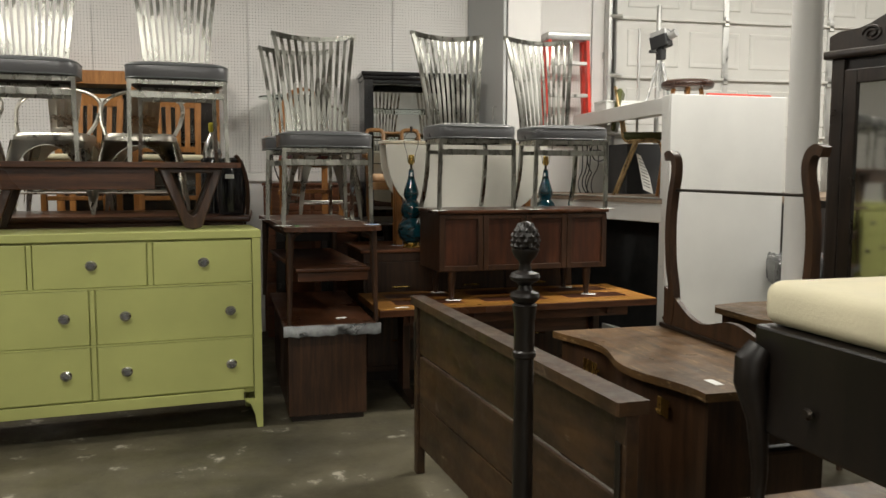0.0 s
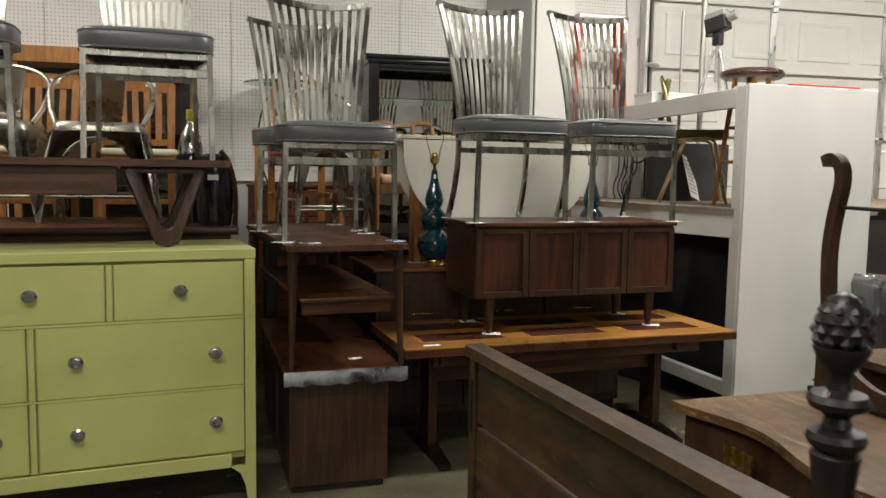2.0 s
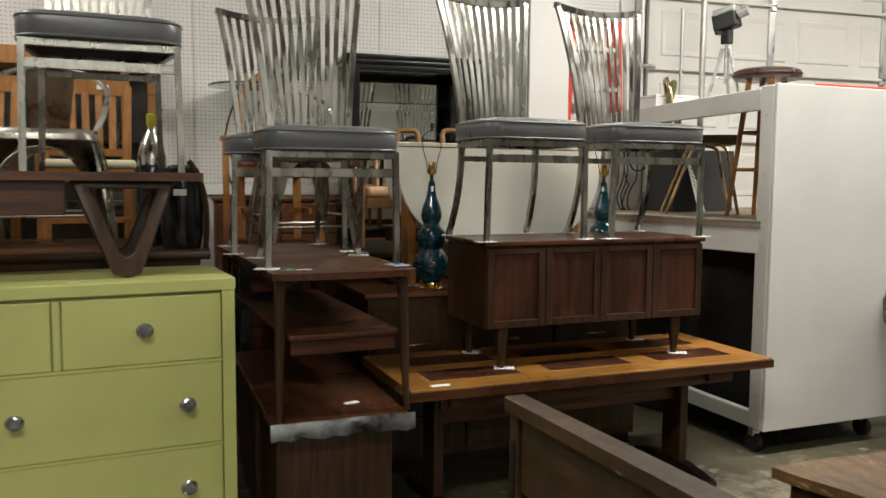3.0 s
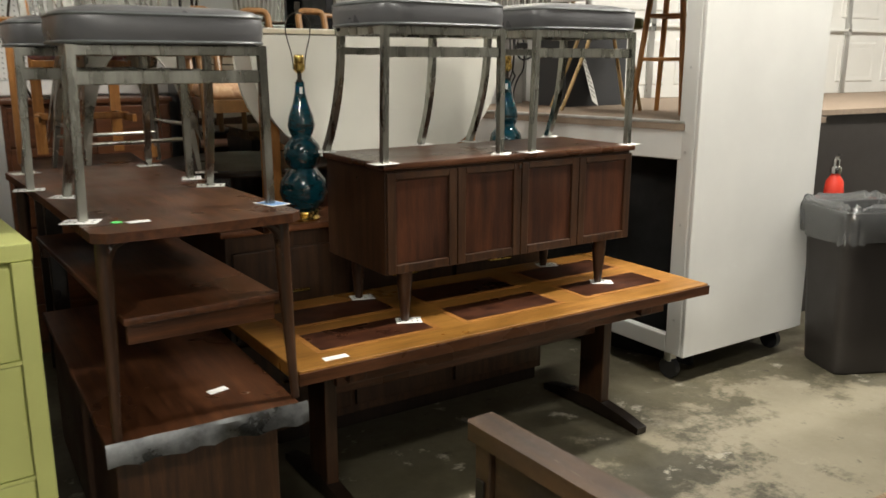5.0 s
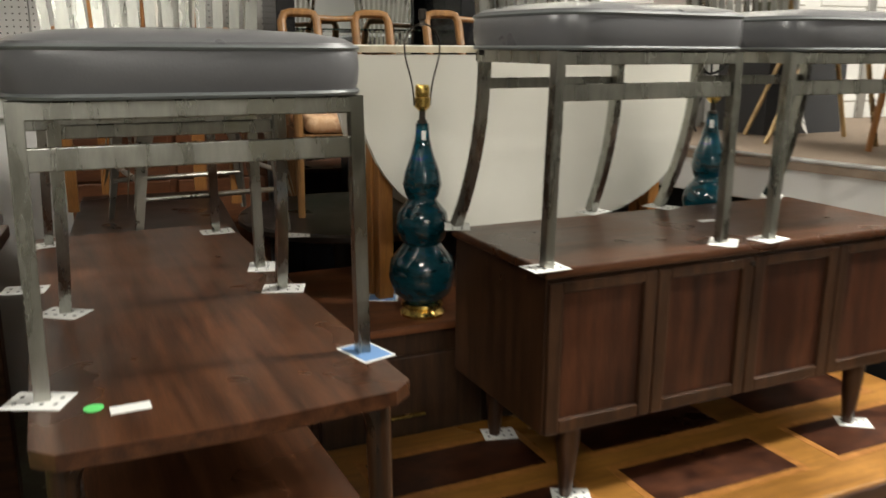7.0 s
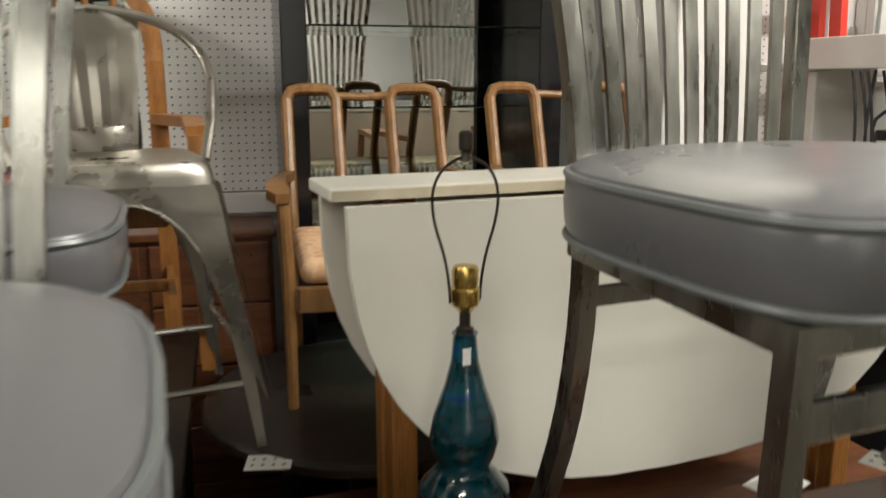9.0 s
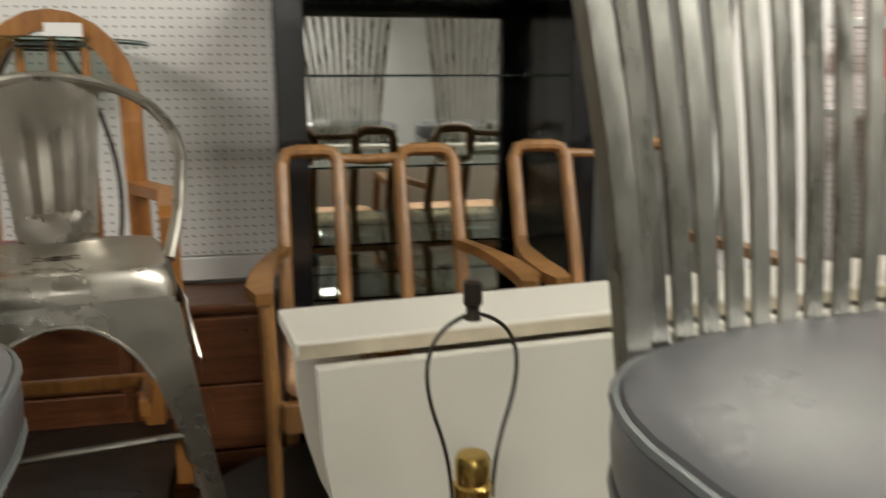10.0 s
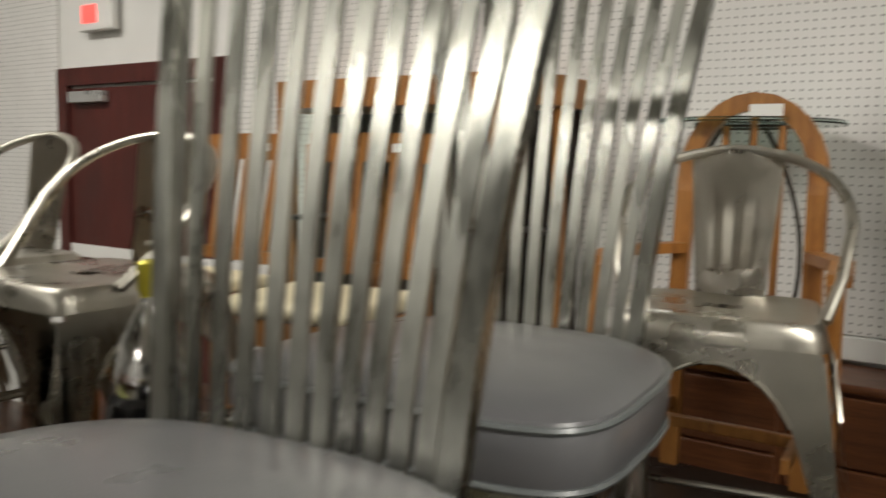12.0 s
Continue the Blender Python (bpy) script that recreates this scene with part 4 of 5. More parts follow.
ac = teak_armchair(1.812, 6.375, 1.0305, -2)
copy_thing(ac, pose(2.38, 6.345, 1.0345, 0, 0, -4))
solid("low_bench", bevel_all(box(bmn(), 2.18, 2.66, 6.03, 6.69, 0.975, 1.033), 0.004), MAHOGANY, "dark low bench top holding an armchair", "bench")
solid("bench_base", box(bmn(), 2.20, 2.64, 6.05, 6.67, 0.0, 0.974, 0.004), ESPRESSO, "dark plain cabinet under the bench top", "cabinet")


# ---- black hutch with mirror back ----
def hutch():
    t = thing("display_cabinet", (1.609, 6.845, 0), 0, "black lacquer display cabinet with mirror and glass shelves", "cabinet")
    W, D, H = 0.86, 0.385, 2.20
    for x in (0, W - 0.075):
        part("stile", box(bmn(), x, x + 0.075, 0, 0.05, 0.0, H - 0.06, 0.004), BLACKLAC, t)
    part("side", box(bmn(), 0.002, 0.022, 0.051, D, 0, H - 0.06, 0.002), BLACKLAC, t)
    part("side", box(bmn(), W - 0.022, W - 0.002, 0.051, D, 0, H - 0.06, 0.002), BLACKLAC, t)
    part("crown", box(bmn(), -0.012, W + 0.012, -0.012, D, H - 0.06, H - 0.03, 0.008), BLACKLAC, t)
    part("crown", box(bmn(), -0.024, W + 0.024, -0.024, D, H - 0.0295, H, 0.006), BLACKLAC, t)
    part("head_rail", box(bmn(), 0.076, W - 0.076, 0.003, 0.05, H - 0.10, H - 0.061, 0.006), BLACKLAC, t)
    part("mirror", box(bmn(), 0.023, W - 0.023, D - 0.03, D - 0.022, 0.8, H - 0.062), MIRROR, t, "mirror back")
    part("back_panel", box(bmn(), 0.023, W - 0.023, D - 0.0215, D - 0.004, 0.0, H - 0.062), BLACKLAC, t)
    part("cabinet_top", box(bmn(), 0.023, W - 0.023, 0.052, D - 0.031, 0.76, 0.80, 0.003), BLACKLAC, t)
    part("front_panel", box(bmn(), 0.076, W - 0.076, 0.01, 0.04, 0.02, 0.80, 0.004), BLACKLAC, t)
    for z in (1.90, 1.66, 1.45, 1.30):
        part("shelf", box(bmn(), 0.024, W - 0.024, 0.055, D - 0.035, z, z + 0.006, 0.001), SHELFGLASS, t, "green-edged glass shelf")
    return t


hutch()


# ---- bare steel counter stools ----
def metal_stool(S=0.572, k=1.0):
    t = thing("counter_stool", (0, 0, 0), 0, "bare steel counter stool with bent-tube arms", "stool", "steel counter stools")
    hw, hd = 0.166, 0.166

    def sq(w, d, z, k=0.12, n=40, cy=0):
        pts = []
        for i in range(n):
            a = 2 * math.pi * i / n
            c, s = math.cos(a), math.sin(a)
            pts.append((w * math.copysign(abs(c) ** 0.28, c), cy + d * math.copysign(abs(s) ** 0.28, s), z))
        return pts
    bm = rings(bmn(), [sq(hw + 0.006, hd + 0.006, S - 0.05), sq(hw + 0.004, hd + 0.004, S - 0.03), sq(hw, hd, S - 0.012), sq(hw - 0.008, hd - 0.008, S - 0.002), sq(hw - 0.02, hd - 0.02, S), sq(hw - 0.045, hd - 0.045, S - 0.004), sq(0.02, 0.02, S - 0.006)], caps=False)
    seat = part("seat", bm, GUNSTEEL, t)
    for r in range(2):
        for c in range(3):
            part("drain_slot", box(bmn(), -0.036 + c * 0.028, -0.022 + c * 0.028, -0.012 + r * 0.024, -0.009 + r * 0.024, S - 0.007, S - 0.0045), DARKMETAL, seat)
    # skirt with an arch on each face
    for q in range(4):
        m = pose(0, 0, 0, 0, 0, 90 * q)
        bm = bmn()
        n = 18
        up, lo = [], []
        for i in range(n + 1):
            u = -1 + 2 * i / n
            up.append(Vector((u * 0.160, -hd - 0.007, S - 0.045)))
            e = abs(u)
            drop = 0.03 + (0.15 * (1 - math.sqrt(1 - (e / 0.72) ** 2)) if e < 0.70 else 0.115 + (e - 0.70) / 0.30 * 0.28)
            sp = 0.005 + 0.06 * (drop / 0.42)
            lo.append(Vector((u * (0.160 + sp), -hd - 0.007 - sp, S - 0.045 - drop)))
        a, b = [bm.verts.new(m @ p) for p in up], [bm.verts.new(m @ p) for p in lo]
        for i in range(n):
            bm.faces.new((a[i], a[i + 1], b[i + 1], b[i]))
        bmesh.ops.solidify(bm, geom=bm.faces[:], thickness=0.002)
        part("skirt", bm, GUNSTEEL, t)
        part("arch_rim", tube(bmn(), [m @ p for p in lo[3:-3]], 0.0035, 6), GUNSTEEL, t)
    for sx in (-1, 1):
        for sy in (-1, 1):
            p = [(sx * 0.166, sy * 0.168, S - 0.06), (sx * 0.198, sy * 0.200, 0.28), (sx * 0.222, sy * 0.224, 0.0)]
            bm = bmn()
            loops = []
            for k, q in enumerate(p):
                w = (0.05, 0.034, 0.016)[k]
                loops.append([(q[0] - sx * w, q[1], q[2]), (q[0], q[1], q[2]), (q[0], q[1] - sy * w, q[2]), (q[0] - sx * 0.008, q[1] - sy * w, q[2]), (q[0] - sx * 0.009, q[1] - sy * 0.009, q[2]), (q[0] - sx * w, q[1] - sy * 0.008, q[2])])
            part("leg", rings(bm, loops), GUNSTEEL, t)
    for z, e in ((0.13, 0.203), (0.185, 0.199)):
        pts = ((-e, -e, z), (e, -e, z)), ((-e, e, z), (e, e, z))
        if z > 0.15:
            pts = ((-e, -e, z), (-e, e, z)), ((e, -e, z), (e, e, z))
        for a, b in pts:
            part("foot_rail", tube(bmn(), [a, b], 0.008, 8), GUNSTEEL, t)
    hoop = [(-0.165, -0.06, S - 0.01), (-0.190, 0.0, S + 0.06), (-0.205, 0.06, S + 0.15)] + bez((-0.207, 0.065, S + 0.16), (-0.19, 0.17, S + 0.285), (0, 0.185, S + 0.295), 8)[1:]
    hoop += [Vector((-p[0], p[1], p[2])) for p in [Vector(h) for h in hoop[::-1]][1:]]
    part("arm_hoop", tube(bmn(), hoop, 0.0105, 10), GUNSTEEL, t)
    bm = bmn()
    cols = []
    for i in range(9):
        u = -1 + 2 * i / 8
        rib = 0.011 if i in (2, 4, 6) else 0
        cols.append([Vector((u * (0.064 + 0.024 * v), 0.142 + 0.042 * v - 0.012 * (1 - u * u) + rib * (0.15 < v < 0.92), S - 0.01 + 0.30 * v)) for v in (0, 0.15, 0.2, 0.5, 0.85, 0.92, 1)])
    vv = [[bm.verts.new(p) for p in c] for c in cols]
    for i in range(8):
        for j in range(6):
            bm.faces.new((vv[i][j], vv[i + 1][j], vv[i + 1][j + 1], vv[i][j + 1]))
    bmesh.ops.solidify(bm, geom=bm.faces[:], thickness=0.002)
    part("back_splat", bm, GUNSTEEL, t, "", 0.9)
    part("label", box(bmn(), -0.15, -0.075, -0.15, -0.138, S - 0.0005, S + 0.0006), PAPER, t, "white price strip")
    return t


stool1 = metal_stool()
stool1.matrix_basis = pose(1.222, 6.165, 1.03, 0, 0, 11) @ Matrix.Diagonal((1.05, 1.03, 1.0, 1))
part("hang_tag", box(bmn(), 0.183, 0.185, -0.10, -0.065, 0.41, 0.50, 0.0005), PAPER, stool1, "white hanging price tag")
stool0 = metal_stool(0.492)
stool0.scale = (1.22, 1.2, 1)
for k, (x, y, z, r) in enumerate([(0.05, 5.60, 1.122, 2), (-0.455, 5.61, 1.122, -2), (-1.025, 5.58, 1.122, 4)]):
    m = pose(x, y, z, 0, 0, r)
    if k == 0:
        stool0.matrix_basis = m @ Matrix.Diagonal((1.22, 1.2, 1, 1))
    else:
        copy_thing(stool0, m)
for sx in (-1, 1):
    playing_card(1.26 + sx * 0.215 + 0.02, 5.93 - sx * 0.02, 1.0285, 80)


def long_table(x0, x1, y0, y1, h, mat, label):
    t = thing("table", (x0, y0, 0), 0, label, "table")
    w, d = x1 - x0, y1 - y0
    part("tabletop", box(bmn(), 0, w, 0, d, h - 0.035, h, 0.006), mat, t)
    part("apron", box(bmn(), 0.04, w - 0.04, 0.04, 0.06, h - 0.13, h - 0.036, 0.003), mat, t)
    part("apron", box(bmn(), 0.04, w - 0.04, d - 0.06, d - 0.04, h - 0.13, h - 0.036, 0.003), mat, t)
    for x in (0.04, w - 0.1):
        for y in (0.10, d - 0.1):
            part("leg", box(bmn(), x, x + 0.06, y, y + 0.06, 0, h - 0.036, 0.005), mat, t)


long_table(0.84, 1.34, 5.84, 6.84, 1.028, ESPRESSO, "dark mahogany table under steel and oak chairs")
long_table(-1.6, 0.72, 5.09, 5.88, 1.121, WALNUT_X, "long dark walnut table under steel stools")


# ---- oak chairs ----
def arch_chair():
    t = thing("armchair", (1.108, 6.585, 1.045), 0, "orange oak armchair with arched back and floral seat", "chair")
    W = 0.168
    arch = [(-W, 0.19, 0.0), (-W, 0.19, 0.45), (-W + 0.005, 0.205, 0.75)] + [(-(W - 0.005) * math.cos(math.pi * i / 12), 0.212 + 0.006 * math.sin(math.pi * i / 12), 0.785 + 0.20 * math.sin(math.pi * i / 12)) for i in range(13)] + [(W - 0.005, 0.205, 0.75), (W, 0.19, 0.45), (W, 0.19, 0.0)]
    part("back_frame", bar(bmn(), arch, 0.030, 0.046, (0, 1, 0)), OAK, t)
    for x in (-0.07, 0, 0.07):
        part("spindle", tube(bmn(), [(x, 0.20, 0.45), (x, 0.213, 0.95 - abs(x) * 0.4)], 0.010, 8), OAK, t)
    for s in (-1, 1):
        part("armrest", bar(bmn(), [(s * W, 0.18, 0.60), (s * (W + 0.09), -0.0, 0.60), (s * (W + 0.105), -0.15, 0.585)], 0.05, 0.026), OAK, t)
        part("leg", bar(bmn(), [(s * (W + 0.10), -0.15, 0), (s * (W + 0.10), -0.15, 0.575)], 0.034, 0.034), OAK, t)
        part("rail", bar(bmn(), [(s * (W + 0.02), -0.19, 0.40), (s * W, 0.19, 0.40)], 0.025, 0.06), OAK, t)
        part("stretcher", bar(bmn(), [(s * (W + 0.03), -0.18, 0.18), (s * W, 0.18, 0.18)], 0.018, 0.03), OAK, t)
    part("rail", box(bmn(), -W - 0.03, W + 0.03, -0.21, -0.185, 0.37, 0.43, 0.004), OAK, t)
    part("stretcher", box(bmn(), -W - 0.03, W + 0.03, -0.02, 0.0, 0.17, 0.20, 0.004), OAK, t)
    part("seat", box(bmn(), -W - 0.025, W + 0.025, -0.22, 0.17, 0.431, 0.49, 0.026, None, 4), FLORAL, t, "faded floral seat")
    part("label", box(bmn(), -0.005, 0.075, 0.176, 0.1795, 0.945, 0.975), PAPER, t, "white price label")


arch_chair()


def slat_oak_chair(x, y, z, rz):
    t = thing("dining_chair", (x, y, z), rz, "honey oak slat-back chair with cream seat", "chair", "oak slat chairs")
    for s in (-1, 1):
        part("back_post", bar(bmn(), [(s * 0.2, 0.19, 0), (s * 0.2, 0.19, 0.45), (s * 0.215, 0.25, 0.88)], 0.04, 0.026), OAK, t)
        part("leg", bar(bmn(), [(s * 0.2, -0.2, 0), (s * 0.2, -0.2, 0.42)], 0.036, 0.036), OAK, t)
        part("rail", box(bmn(), s * 0.2 - 0.012, s * 0.2 + 0.012, -0.18, 0.18, 0.37, 0.43, 0.003), OAK, t)
    part("top_rail", bar(bmn(), [(-0.225, 0.25, 0.87), (0, 0.272, 0.875), (0.225, 0.25, 0.87)], 0.024, 0.085, (0, 1, 0)), OAK, t)
    part("lower_rail", bar(bmn(), [(-0.2, 0.20, 0.52), (0, 0.215, 0.52), (0.2, 0.20, 0.52)], 0.02, 0.04, (0, 1, 0)), OAK, t)
    for i in range(5):
        u = -0.13 + 0.065 * i
        part("slat", bar(bmn(), [(u, 0.212, 0.53), (u * 1.05, 0.262, 0.84)], 0.036, 0.010), OAK, t)
    part("rail", box(bmn(), -0.2, 0.2, -0.212, -0.19, 0.36, 0.43, 0.003), OAK, t)
    part("stretcher", box(bmn(), -0.2, 0.2, -0.205, -0.19, 0.16, 0.19, 0.003), OAK, t)
    part("seat", box(bmn(), -0.215, 0.215, -0.22, 0.18, 0.431, 0.475, 0.018, None, 3), CREAM, t, "cream vinyl seat")
    part("label", box(bmn(), 0.06, 0.12, 0.247, 0.2505, 0.86, 0.885), PAPER, t, "white price label")


slat_oak_chair(0.15, 6.24, 1.024, 8)
slat_oak_chair(-0.44, 6.24, 1.024, -3)
long_table(-1.0, 0.6, 6.01, 6.59, 1.023, WALNUT_X, "dark walnut table under oak chairs")


# ---- china cabinet and chest of drawers along the wall ----
def china_cabinet(x, w, label):
    t = thing("china_cabinet", (x, 6.87, 0), 0, label, "cabinet")
    H, D = 2.15, 0.37
    part("crown", bevel_all(prism(bmn(), [(0, 0.18), (0.14, -0.01), (w - 0.14, -0.01), (w, 0.18), (w, D), (0, D)], H - 0.10, H, "xy"), 0.006), OAK, t)
    part("base", bevel_all(prism(bmn(), [(0, 0.18), (0.14, -0.01), (w - 0.14, -0.01), (w, 0.18), (w, D), (0, D)], 0.0, 0.85, "xy"), 0.006), OAK, t)
    part("back_panel", box(bmn(), 0.01, w - 0.01, D - 0.02, D - 0.004, 0.851, H - 0.101), ESPRESSO, t)
    for px, py in ((0.012, 0.19), (0.15, 0.0), (w - 0.15, 0.0), (w - 0.012, 0.19), (w / 2, 0.0)):
        part("stile", box(bmn(), px - 0.022, px + 0.022, py - 0.0, py + 0.03, 0.851, H - 0.101, 0.003), OAK, t)
    for x0, x1 in ((0.172, w / 2 - 0.022), (w / 2 + 0.022, w - 0.172)):
        d = part("door", box(bmn(), x0, x1, 0.012, 0.016, 0.93, H - 0.102), GLASS, t, "glass door")
        d.visible_shadow = False
    for z in (1.25, 1.62):
        part("shelf", box(bmn(), 0.06, w - 0.06, 0.10, D - 0.03, z, z + 0.016, 0.002), ESPRESSO, t)


china_cabinet(-0.80, 1.24, "oak china cabinet with canted sides and glass doors")


def wall_drawers(x0, x1):
    t = thing("chest_of_drawers", (x0, 6.975, 0), 0, "cherry chest of drawers against the pegboard wall", "dresser")
    w = x1 - x0
    part("body", box(bmn(), 0, w, 0.02, 0.262, 0.05, 1.265, 0.004), CHERRY, t)
    part("top", box(bmn(), -0.012, w + 0.012, 0.0, 0.265, 1.2655, 1.29, 0.005), CHERRY, t)
    part("plinth", box(bmn(), 0.02, w - 0.02, 0.03, 0.25, 0, 0.05), CHERRY, t)
    for r in range(6):
        for c in range(2):
            part("drawer", box(bmn(), 0.02 + c * w / 2, w / 2 - 0.01 + c * w / 2, 0.004, 0.0198, 0.07 + r * 0.198, 0.262 + r * 0.198, 0.005), CHERRY, t)


wall_drawers(0.79, 1.57)


def glass_stand():
    """Round glass shelf on a thin stem behind the arched chair."""
    t = thing("glass_stand", (1.03, 7.0, 1.29), 0, "round glass table top on a bent metal stand", "stand")
    part("glass_top", lathe(bmn(), [(0.265, 0.688), (0.27, 0.692), (0.27, 0.696), (0.265, 0.70), (0.01, 0.70)], 48), SHELFGLASS, t)
    part("rim", tube(bmn(), [(0.241 * math.cos(2 * math.pi * i / 40) * 0.55, 0.11 * math.sin(2 * math.pi * i / 40), 0.684) for i in range(40)], 0.004, 6, True), DARKMETAL, t)
    for s in (-1, 1):
        part("leg", tube(bmn(), bez((s * 0.10, 0, 0.0), (s * 0.26, 0, 0.35), (s * 0.06, 0, 0.682), 12), 0.006, 8), DARKMETAL, t)
    part("foot_ring", tube(bmn(), [(0.10 * math.cos(2 * math.pi * i / 24), 0.10 * math.sin(2 * math.pi * i / 24), 0.006) for i in range(24)], 0.006, 6, True), DARKMETAL, t)


glass_stand()


# ---- small things left of the steel chairs ----
def clear_lamp():
    t = thing("table_lamp", (0.49, 5.43, 1.122), 0, "clear glass lamp base with yellow socket", "lamp")
    z = 0.345
    part("base", lathe(bmn(), [(0.07, 0), (0.075, 0.30), (0.07, 0.335), (0.06, 0.345)], 24), BLACKLAC, t, "black base drum")
    part("body", lathe(bmn(), [(0.058, z), (0.06, z + 0.03), (0.048, z + 0.09), (0.02, z + 0.145), (0.016, z + 0.16)], 20), CHROME, t)
    part("socket", lathe(bmn(), [(0.014, z + 0.16), (0.02, z + 0.172), (0.02, z + 0.215), (0.014, z + 0.22)], 16), YELLOWBRASS, t, "yellow brass socket")
    part("harp", tube(bmn(), [(-0.022, 0, z + 0.17), (-0.045, 0, z + 0.24), (-0.03, 0, z + 0.29), (0, 0, z + 0.3), (0.03, 0, z + 0.29), (0.045, 0, z + 0.24), (0.022, 0, z + 0.17)], 0.002, 6), DARKMETAL, t)


def dark_barrel():
    # Dark barrel shape of unknown use; not known to be a chair.
    t = thing("barrel_object", (0.61, 5.24, 1.122), 0, "unidentified black barrel-shaped object with a bent wooden rim", "chair")
    part("shell", lathe(bmn(), [(0.075, 0), (0.085, 0.06), (0.088, 0.2), (0.085, 0.28), (0.07, 0.33), (0.04, 0.345)], 28), BLACKLAC, t)
    part("rim", tube(bmn(), bez((0.092, -0.02, 0.0), (0.12, -0.03, 0.25), (0.03, -0.06, 0.36), 10), 0.012, 8), WALNUT_Z, t)
    part("label", box(bmn(), -0.03, 0.02, -0.0905, -0.086, 0.22, 0.245), PAPER, t)


clear_lamp()
dark_barrel()


# ---- on the dock ----
def green_chair(x, y, z, rz):
    t = thing("stacking_chair", (x, y, z), rz, "olive green stacking chair with gold tube frame", "chair")
    for s in (-1, 1):
        part("frame_tube", tube(bmn(), [(s * 0.2, -0.2, 0)] + bez((s * 0.195, -0.12, 0.40), (s * 0.19, -0.1, 0.45), (s * 0.19, 0.0, 0.44), 5) + [(s * 0.19, 0.15, 0.43)] + bez((s * 0.19, 0.17, 0.45), (s * 0.19, 0.23, 0.80), (s * 0.12, 0.25, 0.86), 6), 0.011, 10), GOLDTUBE, t)
        part("leg", tube(bmn(), [(s * 0.19, 0.08, 0.43), (s * 0.2, 0.24, 0.0)], 0.011, 10), GOLDTUBE, t)
    part("top_tube", tube(bmn(), [(-0.12, 0.25, 0.86), (0, 0.252, 0.87), (0.12, 0.25, 0.86)], 0.011, 10), GOLDTUBE, t)
    part("seat", box(bmn(), -0.2, 0.2, -0.2, 0.18, 0.44, 0.50, 0.022, None, 4), OLIVE, t, "olive vinyl seat")
    part("backrest", box(bmn(), -0.165, 0.165, -0.02, 0.02, -0.17, 0.17, 0.018, pose(0, 0.232, 0.68, 9), 4), OLIVE, t, "olive vinyl back pad")


green_chair(3.84, 6.30, PLAT, 62)


def bar_stool():
    t = thing("bar_stool", (3.93, 5.82, PLAT), 20, "round brown vinyl bar stool with wooden legs", "stool")
    H = 0.87
    part("seat", lathe(bmn(), [(0.175, H - 0.06), (0.192, H - 0.05), (0.195, H - 0.03), (0.19, H - 0.012), (0.165, H), (0.02, H + 0.004)], 36), BROWNVINYL, t)
    part("piping", tube(bmn(), [(0.196 * math.cos(2 * math.pi * i / 36), 0.196 * math.sin(2 * math.pi * i / 36), H - 0.03) for i in range(36)], 0.004, 6, True), BROWNVINYL, t)
    for q in range(4):
        a = math.pi / 4 + q * math.pi / 2
        part("leg", tube(bmn(), [(0.2 * math.cos(a), 0.2 * math.sin(a), 0), (0.10 * math.cos(a), 0.10 * math.sin(a), H - 0.06)], [0.013, 0.017], 10), OAK, t, "turned oak leg")
        b = a + math.pi / 2
        for z in (0.28, 0.5):
            k = 0.2 - 0.1 * z / (H - 0.06)
            part("rung", tube(bmn(), [(k * math.cos(a), k * math.sin(a), z), (k * math.cos(b), k * math.sin(b), z)], 0.010, 8), OAK, t)


bar_stool()


def tripod():
    t = thing("tripod", (3.86, 6.12, 1.8875), 15, "small silver tripod holding a camcorder", "tripod")
    t.scale = (1.2, 1.2, 1.35)
    part("centre_column", tube(bmn(), [(0, 0, 0.10), (0, 0, 0.30)], 0.010, 10), SILVERPLASTIC, t)
    for q in range(3):
        a = q * 2 * math.pi / 3 + 0.5
        part("leg", tube(bmn(), [(0.10 * math.cos(a), 0.10 * math.sin(a), 0.0), (0.02 * math.cos(a), 0.02 * math.sin(a), 0.26)], [0.007, 0.010], 8), SILVERPLASTIC, t)
        part("spreader", tube(bmn(), [(0, 0, 0.12), (0.06 * math.cos(a), 0.06 * math.sin(a), 0.13)], 0.004, 6), SILVERPLASTIC, t)
    part("head", box(bmn(), -0.022, 0.022, -0.025, 0.025, 0.28, 0.345, 0.006), BLACKPLASTIC, t, "black pan head")
    part("pan_handle", tube(bmn(), [(-0.02, 0, 0.315), (-0.07, -0.02, 0.318), (-0.13, -0.04, 0.315)], [0.005, 0.005, 0.010], 8), BLACKPLASTIC, t)


tripod()


def camcorder():
    t = thing("camcorder", (3.866, 6.12, 2.354), 30, "silver and black camcorder on the tripod", "camcorder")
    t.scale = (1.3, 1.3, 1.3)
    part("body", box(bmn(), -0.035, 0.035, -0.06, 0.06, 0, 0.085, 0.010, pose(0, 0, 0.0, -12)), BLACKPLASTIC, t)
    part("lens", tube(bmn(), [(0, -0.05, 0.07), (0, -0.095, 0.085)], 0.026, 18), SILVERPLASTIC, t)
    part("top_shell", box(bmn(), -0.036, 0.036, -0.062, 0.05, 0.07, 0.105, 0.008, pose(0, 0, 0.0, -12)), SILVERPLASTIC, t, "silver top shell")


camcorder()


